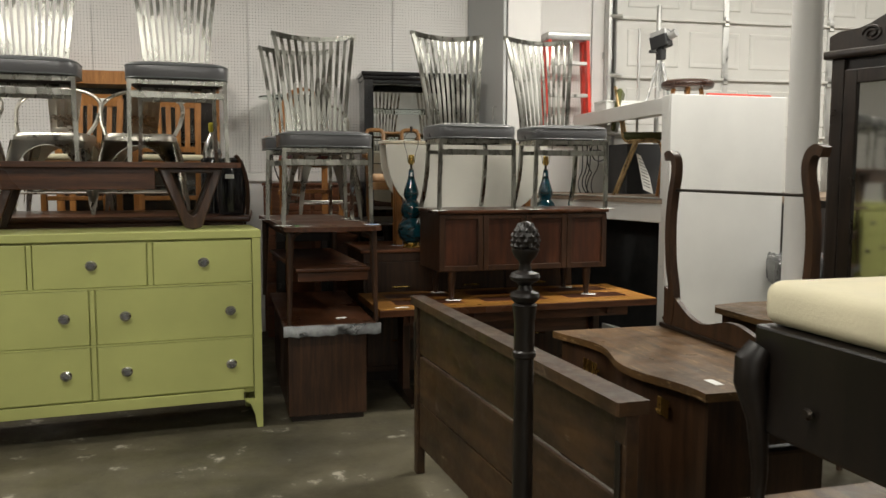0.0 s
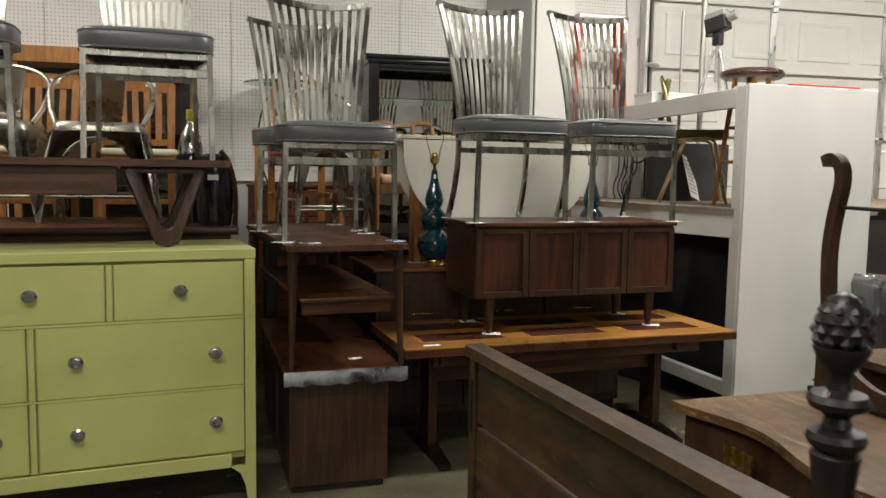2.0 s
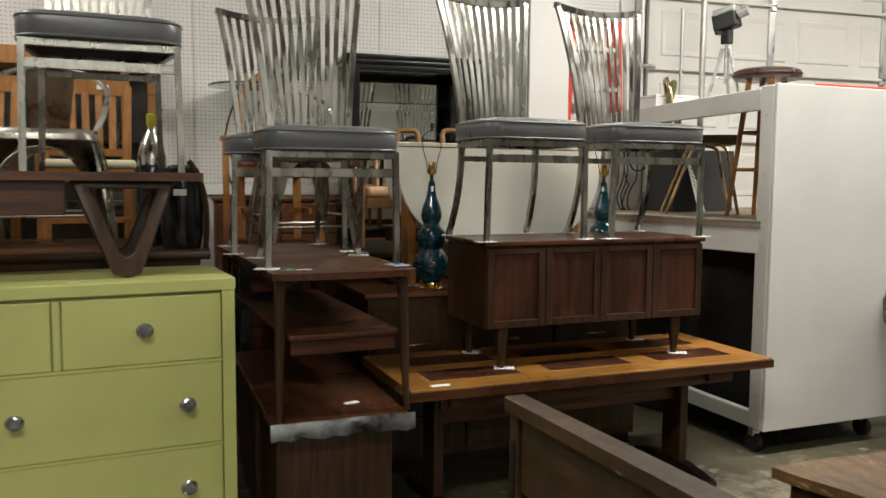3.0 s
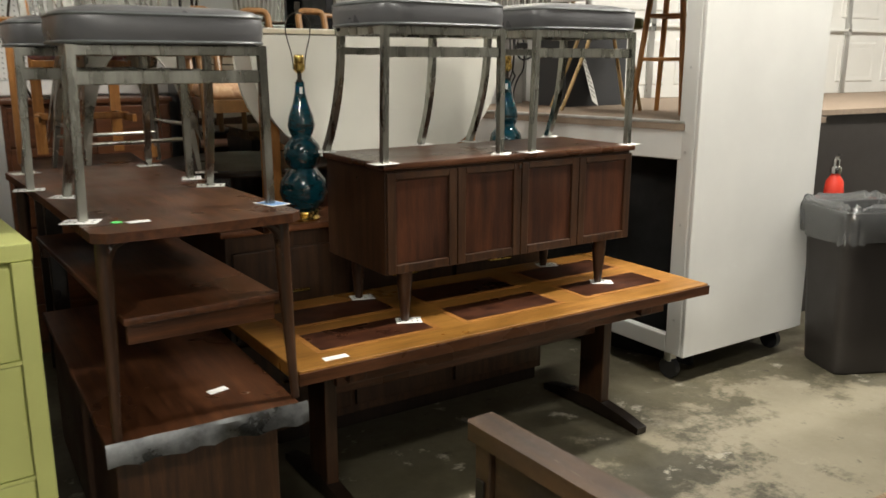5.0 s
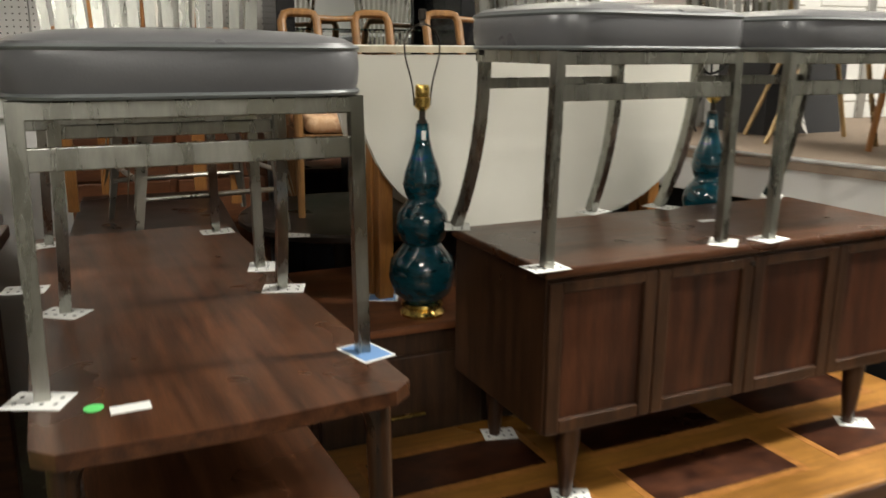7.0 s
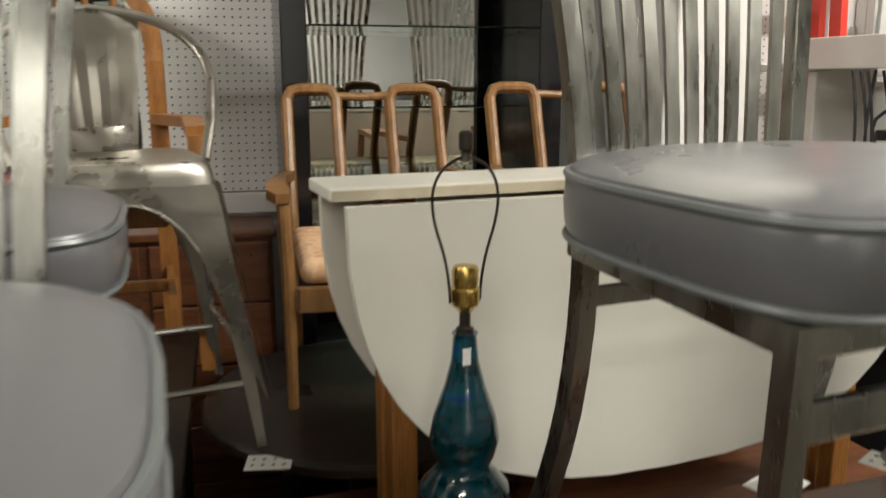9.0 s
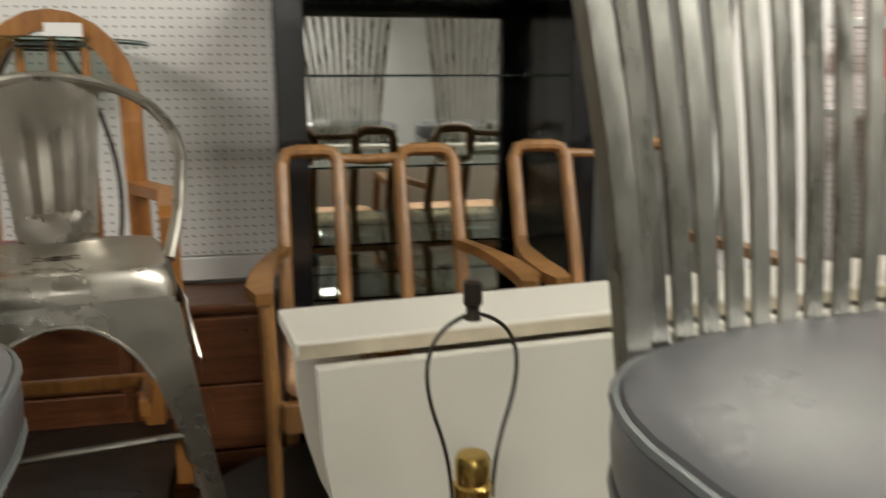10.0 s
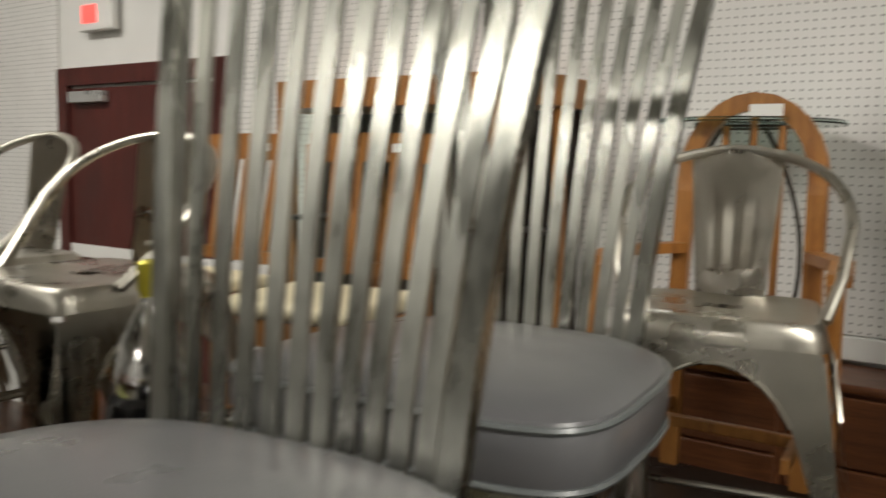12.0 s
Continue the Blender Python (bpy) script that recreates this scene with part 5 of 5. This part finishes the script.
def stepladder():
    t = thing("stepladder", (3.44, 7.12, 1.69), 0, "folded red fibreglass stepladder hung on the pegboard wall", "ladder")
    H = 0.92
    part("top_cap", box(bmn(), -0.20, 0.20, -0.09, 0.10, H - 0.065, H, 0.010), SILVERPLASTIC, t, "grey metal top cap")
    for s in (-1, 1):
        part("front_rail", bar(bmn(), [(s * 0.215, -0.055, 0), (s * 0.175, -0.05, H - 0.065)], 0.028, 0.06), REDPAINT, t)
        part("rear_rail", bar(bmn(), [(s * 0.205, 0.045, 0), (s * 0.170, 0.05, H - 0.065)], 0.028, 0.05), REDPAINT, t)
    for k in range(1, 4):
        z = k * 0.28 - 0.2
        u = z / (H - 0.05)
        w = 0.20 - 0.04 * u
        part("step", box(bmn(), -w, w, -0.085, -0.015, z, z + 0.03, 0.004), GALV, t, "aluminium step")


stepladder()


def clipboard():
    t = thing("price_sheet", (3.93, 6.5, PLAT + 0.17), 40, "printed white sheet leaning on a black bin", "paper")
    m = pose(0, 0, 0, -18, 12, 0)
    part("sheet", box(bmn(), -0.1, 0.1, -0.001, 0.001, -0.16, 0.16, 0, m), PAPER, t)
    for i in range(9):
        part("text_line", box(bmn(), -0.075, 0.07 - 0.01 * (i % 3), -0.0022, -0.0012, 0.12 - i * 0.03, 0.126 - i * 0.03, 0, m), INK, t)


solid("storage_bin", bevel_all(box(bmn(), -0.25, 0.25, -0.16, 0.16, 0, 0.42), 0.02), plain("charcoal_plastic", (0.035, 0.037, 0.04), 0.5), "charcoal plastic storage bin on the dock", "bin", "", (4.02, 6.72, PLAT), 5)
clipboard()


def floor_pipe(x, y, z0, z1, r, mat, label):
    return solid("conduit_pipe", tube(bmn(), [(x, y, z0), (x, y, z1)], r, 12), mat, label, "pipe")


floor_pipe(4.22, 6.9, PLAT, 2.85, 0.022, GALV, "grey steel pipe standing before the garage door")


# ---- trash bin ----
def trash_bin():
    t = thing("trash_bin", (4.385, 4.92, 0), -20, "dark grey plastic trash bin with clear liner", "trash bin")

    t.scale = (1.05, 1.05, 1.09)

    def sq(w, d, z, e=0.22, n=32):
        return [(w * math.copysign(abs(math.cos(2 * math.pi * i / n)) ** e, math.cos(2 * math.pi * i / n)), d * math.copysign(abs(math.sin(2 * math.pi * i / n)) ** e, math.sin(2 * math.pi * i / n)), z) for i in range(n)]
    part("body", rings(bmn(), [sq(0.16, 0.13, 0), sq(0.165, 0.135, 0.01), sq(0.21, 0.17, 0.70), sq(0.225, 0.185, 0.70), sq(0.225, 0.185, 0.735), sq(0.2, 0.16, 0.735), sq(0.155, 0.125, 0.05)]), BINPLASTIC, t)
    bm = bmn()
    random.seed(5)
    loops = []
    for z, k in ((0.60, 1.03), (0.66, 1.05), (0.72, 1.06), (0.755, 1.03), (0.765, 0.97), (0.74, 0.86), (0.6, 0.8)):
        loops.append([(p[0] * k + random.uniform(-0.007, 0.007), p[1] * k + random.uniform(-0.007, 0.007), p[2] + random.uniform(-0.012, 0.012)) for p in sq(0.222, 0.182, z, 0.3, 64)])
    part("liner", rings(bm, loops, caps=False), LINER, t, "crumpled clear plastic liner", 0.3)


trash_bin()


def fire_extinguisher(x, y):
    """Red cylinder with a chrome valve, standing behind the bin."""
    t = thing("fire_extinguisher", (x, y, 0), 25, "red fire extinguisher with chrome valve, leaning by the bin", "extinguisher")
    part("cylinder", lathe(bmn(), [(0.046, 0), (0.050, 0.012), (0.050, 0.80), (0.044, 0.85), (0.024, 0.88), (0.022, 0.89)], 24), REDPAINT, t)
    part("valve", lathe(bmn(), [(0.028, 0.89), (0.03, 0.90), (0.03, 0.925), (0.018, 0.93), (0.018, 0.965), (0.010, 0.97)], 18), CHROME, t, "chrome valve")
    part("lever", bar(bmn(), [(0.0, 0, 0.972), (0.06, 0, 0.985), (0.11, 0, 0.975)], 0.018, 0.005, (0, 1, 0)), CHROME, t, "chrome squeeze lever")
    part("hose", tube(bmn(), bez((0.02, 0, 0.91), (0.14, 0, 0.88), (0.078, 0.02, 0.45), 10), 0.010, 8), BLACKPLASTIC, t, "black rubber hose")
    return t


fire_extinguisher(4.69, 5.33)


# ---- bed parts ----
def bed_footboard():
    t = thing("bed_footboard", (1.475, 3.725, 0), math.degrees(math.atan2(1.90 - 3.725, 1.695 - 1.475)), "dark scuffed wooden bed headboard seen from behind", "headboard")
    L = 1.84
    part("cap_rail", bevel_all(prism(bmn(), [(0, -0.012), (0.01, -0.02), (L - 0.01, -0.035), (L, -0.03), (L, 0.055), (0, 0.045)], 0.787, 0.823, "xy"), 0.006), PLANKS, t)
    part("post", box(bmn(), 0.012, 0.055, -0.004, 0.036, 0, 0.7865, 0.004), PLANKS, t)
    part("post", box(bmn(), L - 0.065, L - 0.012, -0.004, 0.036, 0, 0.7865, 0.004), PLANKS, t)
    for i, (z0, z1) in enumerate(((0.565, 0.783), (0.345, 0.55), (0.135, 0.34))):
        part("plank", box(bmn(), 0.056, L - 0.066, 0.008, 0.028, z0, z1, 0.004), PLANKS, t)
    for x in (0.033, L - 0.04):
        part("bracket", box(bmn(), x - 0.012, x + 0.012, -0.010, -0.0045, 0.53, 0.71, 0.002), DARKMETAL, t, "iron bed hook plate")


bed_footboard()


def bed_post():
    t = thing("bed_post", (1.428, 1.925, -0.145), 0, "turned dark bed post with carved pineapple finial", "bed post")
    prof = [(0.030, 0.147), (0.031, 0.35), (0.026, 0.55), (0.0245, 0.9), (0.024, 1.085), (0.029, 1.09), (0.029, 1.10), (0.025, 1.105), (0.0245, 1.17), (0.030, 1.215), (0.024, 1.22), (0.033, 1.228), (0.036, 1.236), (0.033, 1.244), (0.018, 1.25), (0.015, 1.262), (0.02, 1.268), (0.034, 1.275), (0.037, 1.283), (0.033, 1.291), (0.016, 1.297), (0.013, 1.312), (0.016, 1.32), (0.027, 1.332), (0.033, 1.346), (0.033, 1.35), (0.02, 1.352)]
    part("shaft", lathe(bmn(), prof, 28), BLACKWOOD, t)
    f = part("finial", lathe(bmn(), [(0.02, 1.352), (0.030, 1.358), (0.0315, 1.372), (0.027, 1.393), (0.018, 1.409), (0.005, 1.416)], 20), BLACKWOOD, t, "carved pineapple finial")
    for r in range(5):
        z = 1.356 + r * 0.012
        rad = (0.0305, 0.0318, 0.0295, 0.0245, 0.016)[r]
        for c in range(9):
            a = 2 * math.pi * (c + 0.5 * (r % 2)) / 9
            bm = bmn()
            p = Vector((rad * math.cos(a), rad * math.sin(a), z))
            tv = Vector((-math.sin(a), math.cos(a), 0)) * 0.0085
            o = Vector((math.cos(a), math.sin(a), 0.25)) * 0.006
            v = [bm.verts.new(q) for q in (p - tv, p - Vector((0, 0, 0.008)), p + tv, p + Vector((0, 0, 0.010)), p + o)]
            for i in range(4):
                bm.faces.new((v[i], v[(i + 1) % 4], v[4]))
            part("scale", bm, BLACKWOOD, f)


bed_post()


# ---- vanity with scrolled mirror posts ----
def scroll_post(pp):
    """Square-edged post swept along a smooth curve through its bends."""
    fine = []
    for i in range(len(pp) - 1):
        p0, p1, p2, p3 = (Vector(pp[max(0, min(len(pp) - 1, i + k))]) for k in (-1, 0, 1, 2))
        for j in range(5):
            u = j / 5
            fine.append(0.5 * (2 * p1 + (p2 - p0) * u + (2 * p0 - 5 * p1 + 4 * p2 - p3) * u * u + (3 * p1 - p0 - 3 * p2 + p3) * u ** 3))
    fine.append(Vector(pp[-1]))
    n = len(fine) - 1
    return bar(bmn(), fine, 0.034, [0.038 + 0.034 * max(0, 1 - 4 * i / n) ** 1.5 - 0.004 * (i / n) for i in range(n + 1)], (1, 0, 0))


def vanity():
    t = thing("dressing_table", (2.09, 2.25, -0.106), 3, "worn mahogany vanity with scrolled mirror posts, mirror gone", "vanity")
    n = 24
    front = [(0.035 * math.sin(2 * math.pi * i / n * 1.5 + 1.2) - 0.02, 1.03 * i / n) for i in range(n + 1)]
    o = front + [(0.48, 1.03), (0.48, 0.0)]
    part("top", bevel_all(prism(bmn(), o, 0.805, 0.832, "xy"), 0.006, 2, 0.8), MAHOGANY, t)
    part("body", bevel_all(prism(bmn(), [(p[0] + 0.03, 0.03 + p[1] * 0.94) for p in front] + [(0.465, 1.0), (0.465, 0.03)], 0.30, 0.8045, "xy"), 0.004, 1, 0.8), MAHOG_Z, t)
    for x, y in ((0.05, 0.06), (0.44, 0.06), (0.05, 0.97), (0.44, 0.97)):
        part("leg", tube(bmn(), [(x, y, 0.32), (x - 0.01, y, 0.25), (x + 0.005, y, 0.16), (x - 0.015, y, 0.108)], [0.028, 0.026, 0.016, 0.022], 10), MAHOG_Z, t)
    for y in (0.25, 0.78):
        h = part("handle", tube(bmn(), bez((0.015, y - 0.05, 0.73), (-0.015, y, 0.69), (0.015, y + 0.05, 0.73), 8), 0.005, 8), BRASS, t, "brass bail handle")
        part("backplate", box(bmn(), 0.0, 0.004, y - 0.06, y + 0.06, 0.70, 0.76, 0.002), BRASS, h)
    part("back_rail", box(bmn(), 0.44, 0.48, 0.0, 1.03, 0.8325, 0.85, 0.004), ESPRESSO, t)
    n = 22
    pts = [(0.02, 0.8505)] + [(0.02 + 0.99 * i / n, 0.8505 + 0.055 + 0.075 * (2 * abs(i / n - 0.5)) ** 2.0 + 0.028 * math.cos(4 * math.pi * (i / n - 0.5)) ) for i in range(n + 1)] + [(1.01, 0.8505)]
    part("backboard", prism(bmn(), pts, 0.45, 0.472, "yz"), MAHOG_Z, t)
    for y in (0.12, 0.985):
        pp = [(0.462, y, 0.85), (0.462, y + 0.03, 0.90), (0.462, y + 0.035, 1.0), (0.462, y + 0.005, 1.12), (0.462, y - 0.005, 1.28), (0.462, y + 0.01, 1.40), (0.462, y + 0.03, 1.49), (0.462, y + 0.022, 1.545), (0.462, y - 0.012, 1.568), (0.462, y - 0.045, 1.558)]
        if y > 0.5:
            pp = [(a, 2 * y - b, c) for a, b, c in pp]
        part("mirror_post", scroll_post(pp), MAHOG_Z, t)
    part("rod", tube(bmn(), [(0.462, 0.12, 1.42), (0.462, 0.985, 1.42)], 0.006, 8), DARKMETAL, t, "thin iron rod")
    part("tag", box(bmn(), 0.10, 0.13, 0.08, 0.15, 0.8323, 0.8333), PAPER, t, "white paper price tag")


vanity()


def small_table():
    t = thing("side_table", (2.95, 3.33, 0), 3, "small dark mahogany table with shaped top", "side table")
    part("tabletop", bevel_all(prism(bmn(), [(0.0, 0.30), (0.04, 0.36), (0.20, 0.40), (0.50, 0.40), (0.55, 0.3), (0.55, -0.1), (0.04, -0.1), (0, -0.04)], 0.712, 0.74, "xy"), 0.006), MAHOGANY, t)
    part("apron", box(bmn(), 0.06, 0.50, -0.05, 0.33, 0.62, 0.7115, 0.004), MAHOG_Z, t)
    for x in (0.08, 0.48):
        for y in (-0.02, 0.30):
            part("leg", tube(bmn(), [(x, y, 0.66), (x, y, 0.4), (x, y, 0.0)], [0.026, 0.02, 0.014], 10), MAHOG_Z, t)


small_table()


# ---- wardrobe with mirror ----
def wardrobe():
    t = thing("wardrobe", (4.04 + 1.17 * math.sin(math.radians(22)), 4.35 - 1.17 * math.cos(math.radians(22)), 0), 22, "dark carved wardrobe with a mirrored door", "wardrobe")
    W, D, H = 1.17, 0.5, 2.25
    part("body", box(bmn(), 0.02, D, 0.0, W, 0.1, H - 0.2, 0.005), ESPRESSO, t)
    part("plinth", box(bmn(), -0.01, D, -0.01, W + 0.01, 0, 0.12, 0.008), ESPRESSO, t)
    part("cornice", box(bmn(), -0.03, D, -0.03, W + 0.03, H - 0.21, H - 0.16, 0.012), ESPRESSO, t)
    n = 20
    pts = [(0.0, H - 0.16)] + [(W * i / n, H - 0.10 + 0.12 * abs(math.sin(math.pi * i / n)) ** 0.7 + 0.02 * math.cos(6 * math.pi * i / n)) for i in range(n + 1)] + [(W, H - 0.16)]
    part("pediment", bevel_all(prism(bmn(), pts, -0.012, 0.03, "yz"), 0.005, 1), ESPRESSO, t)
    for k, y in enumerate((0.06, W - 0.06)):
        part("pilaster", box(bmn(), -0.012, 0.0195, y - 0.036, y + 0.036, 0.121, H - 0.212, 0.008), ESPRESSO, t)
    for y in (0.25, W - 0.25):
        part("carving", tube(bmn(), [(-0.016, y + 0.06 * math.cos(a) * (1 - a / 14), H - 0.09 + 0.045 * math.sin(a) * (1 - a / 14)) for a in [i * 0.5 for i in range(24)]], 0.009, 6), ESPRESSO, t, "carved scroll")
    bm = bmn()
    y0, y1, z0, z1 = 0.10, W - 0.10, 0.62, 1.975
    for a in ((y0, y0 + 0.075, z0, z1), (y1 - 0.075, y1, z0, z1), (y0 + 0.075, y1 - 0.075, z0, z0 + 0.09), (y0 + 0.075, y1 - 0.075, z1 - 0.08, z1)):
        box(bm, -0.014, 0.0195, a[0], a[1], a[2], a[3], 0.005)
    d = part("door", bm, ESPRESSO, t)
    part("mirror", box(bmn(), 0.006, 0.012, y0 + 0.07, y1 - 0.07, z0 + 0.085, z1 - 0.075), OLDMIRROR, d, "old mirror")
    part("drawer", box(bmn(), -0.010, 0.0195, 0.14, W - 0.14, 0.18, 0.58, 0.006), ESPRESSO, t)


wardrobe()


# ---- upholstered stool on a low dark table ----
def lowboy():
    t = thing("lowboy", (1.71, 0.93, 0), 4.5, "low dark brown cabinet top under a stool", "cabinet")
    part("top", box(bmn(), 0, 0.95, 0, 0.92, 0.535, 0.565, 0.006), MAHOGANY, t)
    part("body", box(bmn(), 0.03, 0.92, 0.03, 0.89, 0.1, 0.534, 0.004), ESPRESSO, t)
    for x in (0.06, 0.86):
        for y in (0.06, 0.83):
            part("foot", box(bmn(), x - 0.03, x + 0.03, y - 0.03, y + 0.03, 0, 0.1, 0.006), ESPRESSO, t)


lowboy()


def bench_seat():
    t = thing("upholstered_bench", (1.935, 1.105, 0.565), 4.5, "dark bench with cabriole legs and cream cushion", "bench")
    W, D = 0.72, 0.66
    # Deeper than the thin apron: its black lower part paints the shaded void.
    part("seat_frame", box(bmn(), 0.06, W, 0, D, 0.22, 0.47, 0.008), BLACKWOOD, t)
    part("cushion", box(bmn(), 0.07, W - 0.01, 0.005, D - 0.005, 0.471, 0.575, 0.034, None, 4), CREAM, t, "cream cloth cushion")
    for x, y in ((0.055, D - 0.03), (0.055, 0.03), (W - 0.03, D - 0.03), (W - 0.03, 0.03)):
        part("leg", tube(bmn(), [(x, y, 0.42), (x - 0.02, y + 0.005, 0.39), (x - 0.022, y + 0.006, 0.34), (x + 0.0, y, 0.25), (x + 0.012, y, 0.12), (x + 0.008, y, 0.04), (x - 0.008, y, 0.012), (x - 0.008, y, 0.0)], [0.03, 0.038, 0.036, 0.026, 0.019, 0.016, 0.026, 0.022], 14), BLACKWOOD, t)
    for y in (0.03, D - 0.03):
        part("stretcher", tube(bmn(), [(0.06, y, 0.17), (W - 0.03, y, 0.17)], 0.013, 8), BLACKWOOD, t)
    part("stretcher", tube(bmn(), [(0.35, 0.03, 0.17), (0.35, D - 0.03, 0.17)], 0.013, 8), BLACKWOOD, t)
    for y in (0.2, 0.46):
        part("knob", lathe(bmn(), [(0.006, 0), (0.014, 0.01), (0.010, 0.018)], 12), DARKMETAL, t).matrix_basis = pose(0.058, y, 0.31, 0, -90)


bench_seat()


# ---- far left: red door, exit sign ----
def red_door():
    t = thing("door_1", (-2.73, WALL_Y - 0.005, 0), 0, "closed dark red wooden door in a dark frame", "door")
    t["kind"] = "structure"
    part("door_leaf", box(bmn(), 0.09, 1.28, 0.0, 0.024, 0, 2.22, 0.004), REDDOOR, t)
    for x in (0.0, 1.29):
        part("jamb", box(bmn(), x, x + 0.085, -0.02, 0.024, 0, 2.33, 0.005), REDDOOR, t)
    part("head", box(bmn(), 0.0855, 1.2895, -0.02, 0.024, 2.235, 2.33, 0.005), REDDOOR, t)
    part("closer", box(bmn(), 0.15, 0.45, -0.05, -0.001, 2.14, 2.20, 0.006), SILVERPLASTIC, t, "grey door closer")
    part("handle", tube(bmn(), [(1.05, -0.001, 1.0), (1.05, -0.05, 1.0), (0.95, -0.05, 1.0)], 0.009, 8), BRASS, t, "brass handle")


red_door()


def exit_sign():
    t = thing("exit_sign", (-2.33, WALL_Y - 0.03, 2.60), 0, "small white exit sign box glowing red", "sign")
    part("case", box(bmn(), -0.15, 0.15, -0.02, 0.028, -0.09, 0.1, 0.008), WHITEWALL, t)
    m, nt, b = nodes_of("red_glow")
    b.inputs["Emission Color"].default_value, b.inputs["Emission Strength"].default_value = (1, 0.05, 0.04, 1), 3
    b.inputs["Base Color"].default_value = (0.5, 0.02, 0.02, 1)
    part("letter_panel", box(bmn(), -0.10, 0.02, -0.024, -0.0205, -0.05, 0.04), m, t, "red lit letters")


exit_sign()


# ---- ceiling lights ----
def ceiling_light(x, y):
    t = thing("ceiling_light", (x, y, CEIL - 0.14), 0, "white fluorescent strip light on the ceiling", "lamp", "strip lights")
    part("housing", box(bmn(), -1.2, 1.2, -0.13, 0.13, 0.0, 0.135, 0.01), WHITEWALL, t)
    m, nt, b = nodes_of("tube_glow")
    b.inputs["Emission Color"].default_value, b.inputs["Emission Strength"].default_value = (1, 0.96, 0.88, 1), 14
    for s in (-0.06, 0.06):
        part("tube", tube(bmn(), [(-1.18, s, -0.022), (1.18, s, -0.022)], 0.016, 8), m, t, "lit fluorescent tube")


for lx, ly, lp in LAMPS:
    ceiling_light(lx, ly)


# ---- under and on the counter: cables, boxes, metal rod ----
def counter_clutter():
    t = thing("cable_bundle", (3.49, 6.73, PLAT), 0, "tangle of black cables hanging behind the counter", "cables")
    rnd = random.Random(5)
    for k in range(5):
        x = -0.05 + 0.03 * k
        pts = bez((x, 0.0, 0.57), (x + rnd.uniform(-0.08, 0.08), -0.04, 0.35 - 0.03 * k), (x + 0.02, 0.0, 0.18), 8)
        pts += bez((x + 0.02, 0.0, 0.18), (x - 0.03, 0.02, 0.08), (x + rnd.uniform(-0.05, 0.05), 0.03, 0.004), 6)[1:]
        part("cable", tube(bmn(), pts, 0.005, 6), BLACKPLASTIC, t)
    loop = [(0.12 + 0.075 * math.cos(a), -0.01 + 0.01 * math.sin(3 * a), 0.36 + 0.085 * math.sin(a)) for a in [i * 0.42 for i in range(15)]]
    part("cable_loop", tube(bmn(), loop, 0.006, 6), BLACKPLASTIC, t)
    part("plug", box(bmn(), 0.06, 0.13, -0.03, 0.0, 0.34, 0.375, 0.006), BLACKPLASTIC, t)
    b = thing("cardboard_box", (3.60, 6.45, PLAT + 0.683), 2, "small white cardboard box lying on the counter", "box")
    part("body", box(bmn(), -0.10, 0.22, -0.11, 0.13, 0, 0.062, 0.004), PAPER, b)
    part("lid", box(bmn(), -0.104, 0.224, -0.114, 0.134, 0.0625, 0.078, 0.003), PAPER, b)
    r = thing("metal_rod", (4.02, 6.86, PLAT), 0, "upright galvanised conduit beside the loading door", "conduit")
    part("pipe", tube(bmn(), [(0, 0, 0), (0, 0, 1.43)], 0.013, 12), GALV, r)
    part("foot", lathe(bmn(), [(0.05, 0), (0.05, 0.012), (0.015, 0.02)], 16), GALV, r)


counter_clutter()
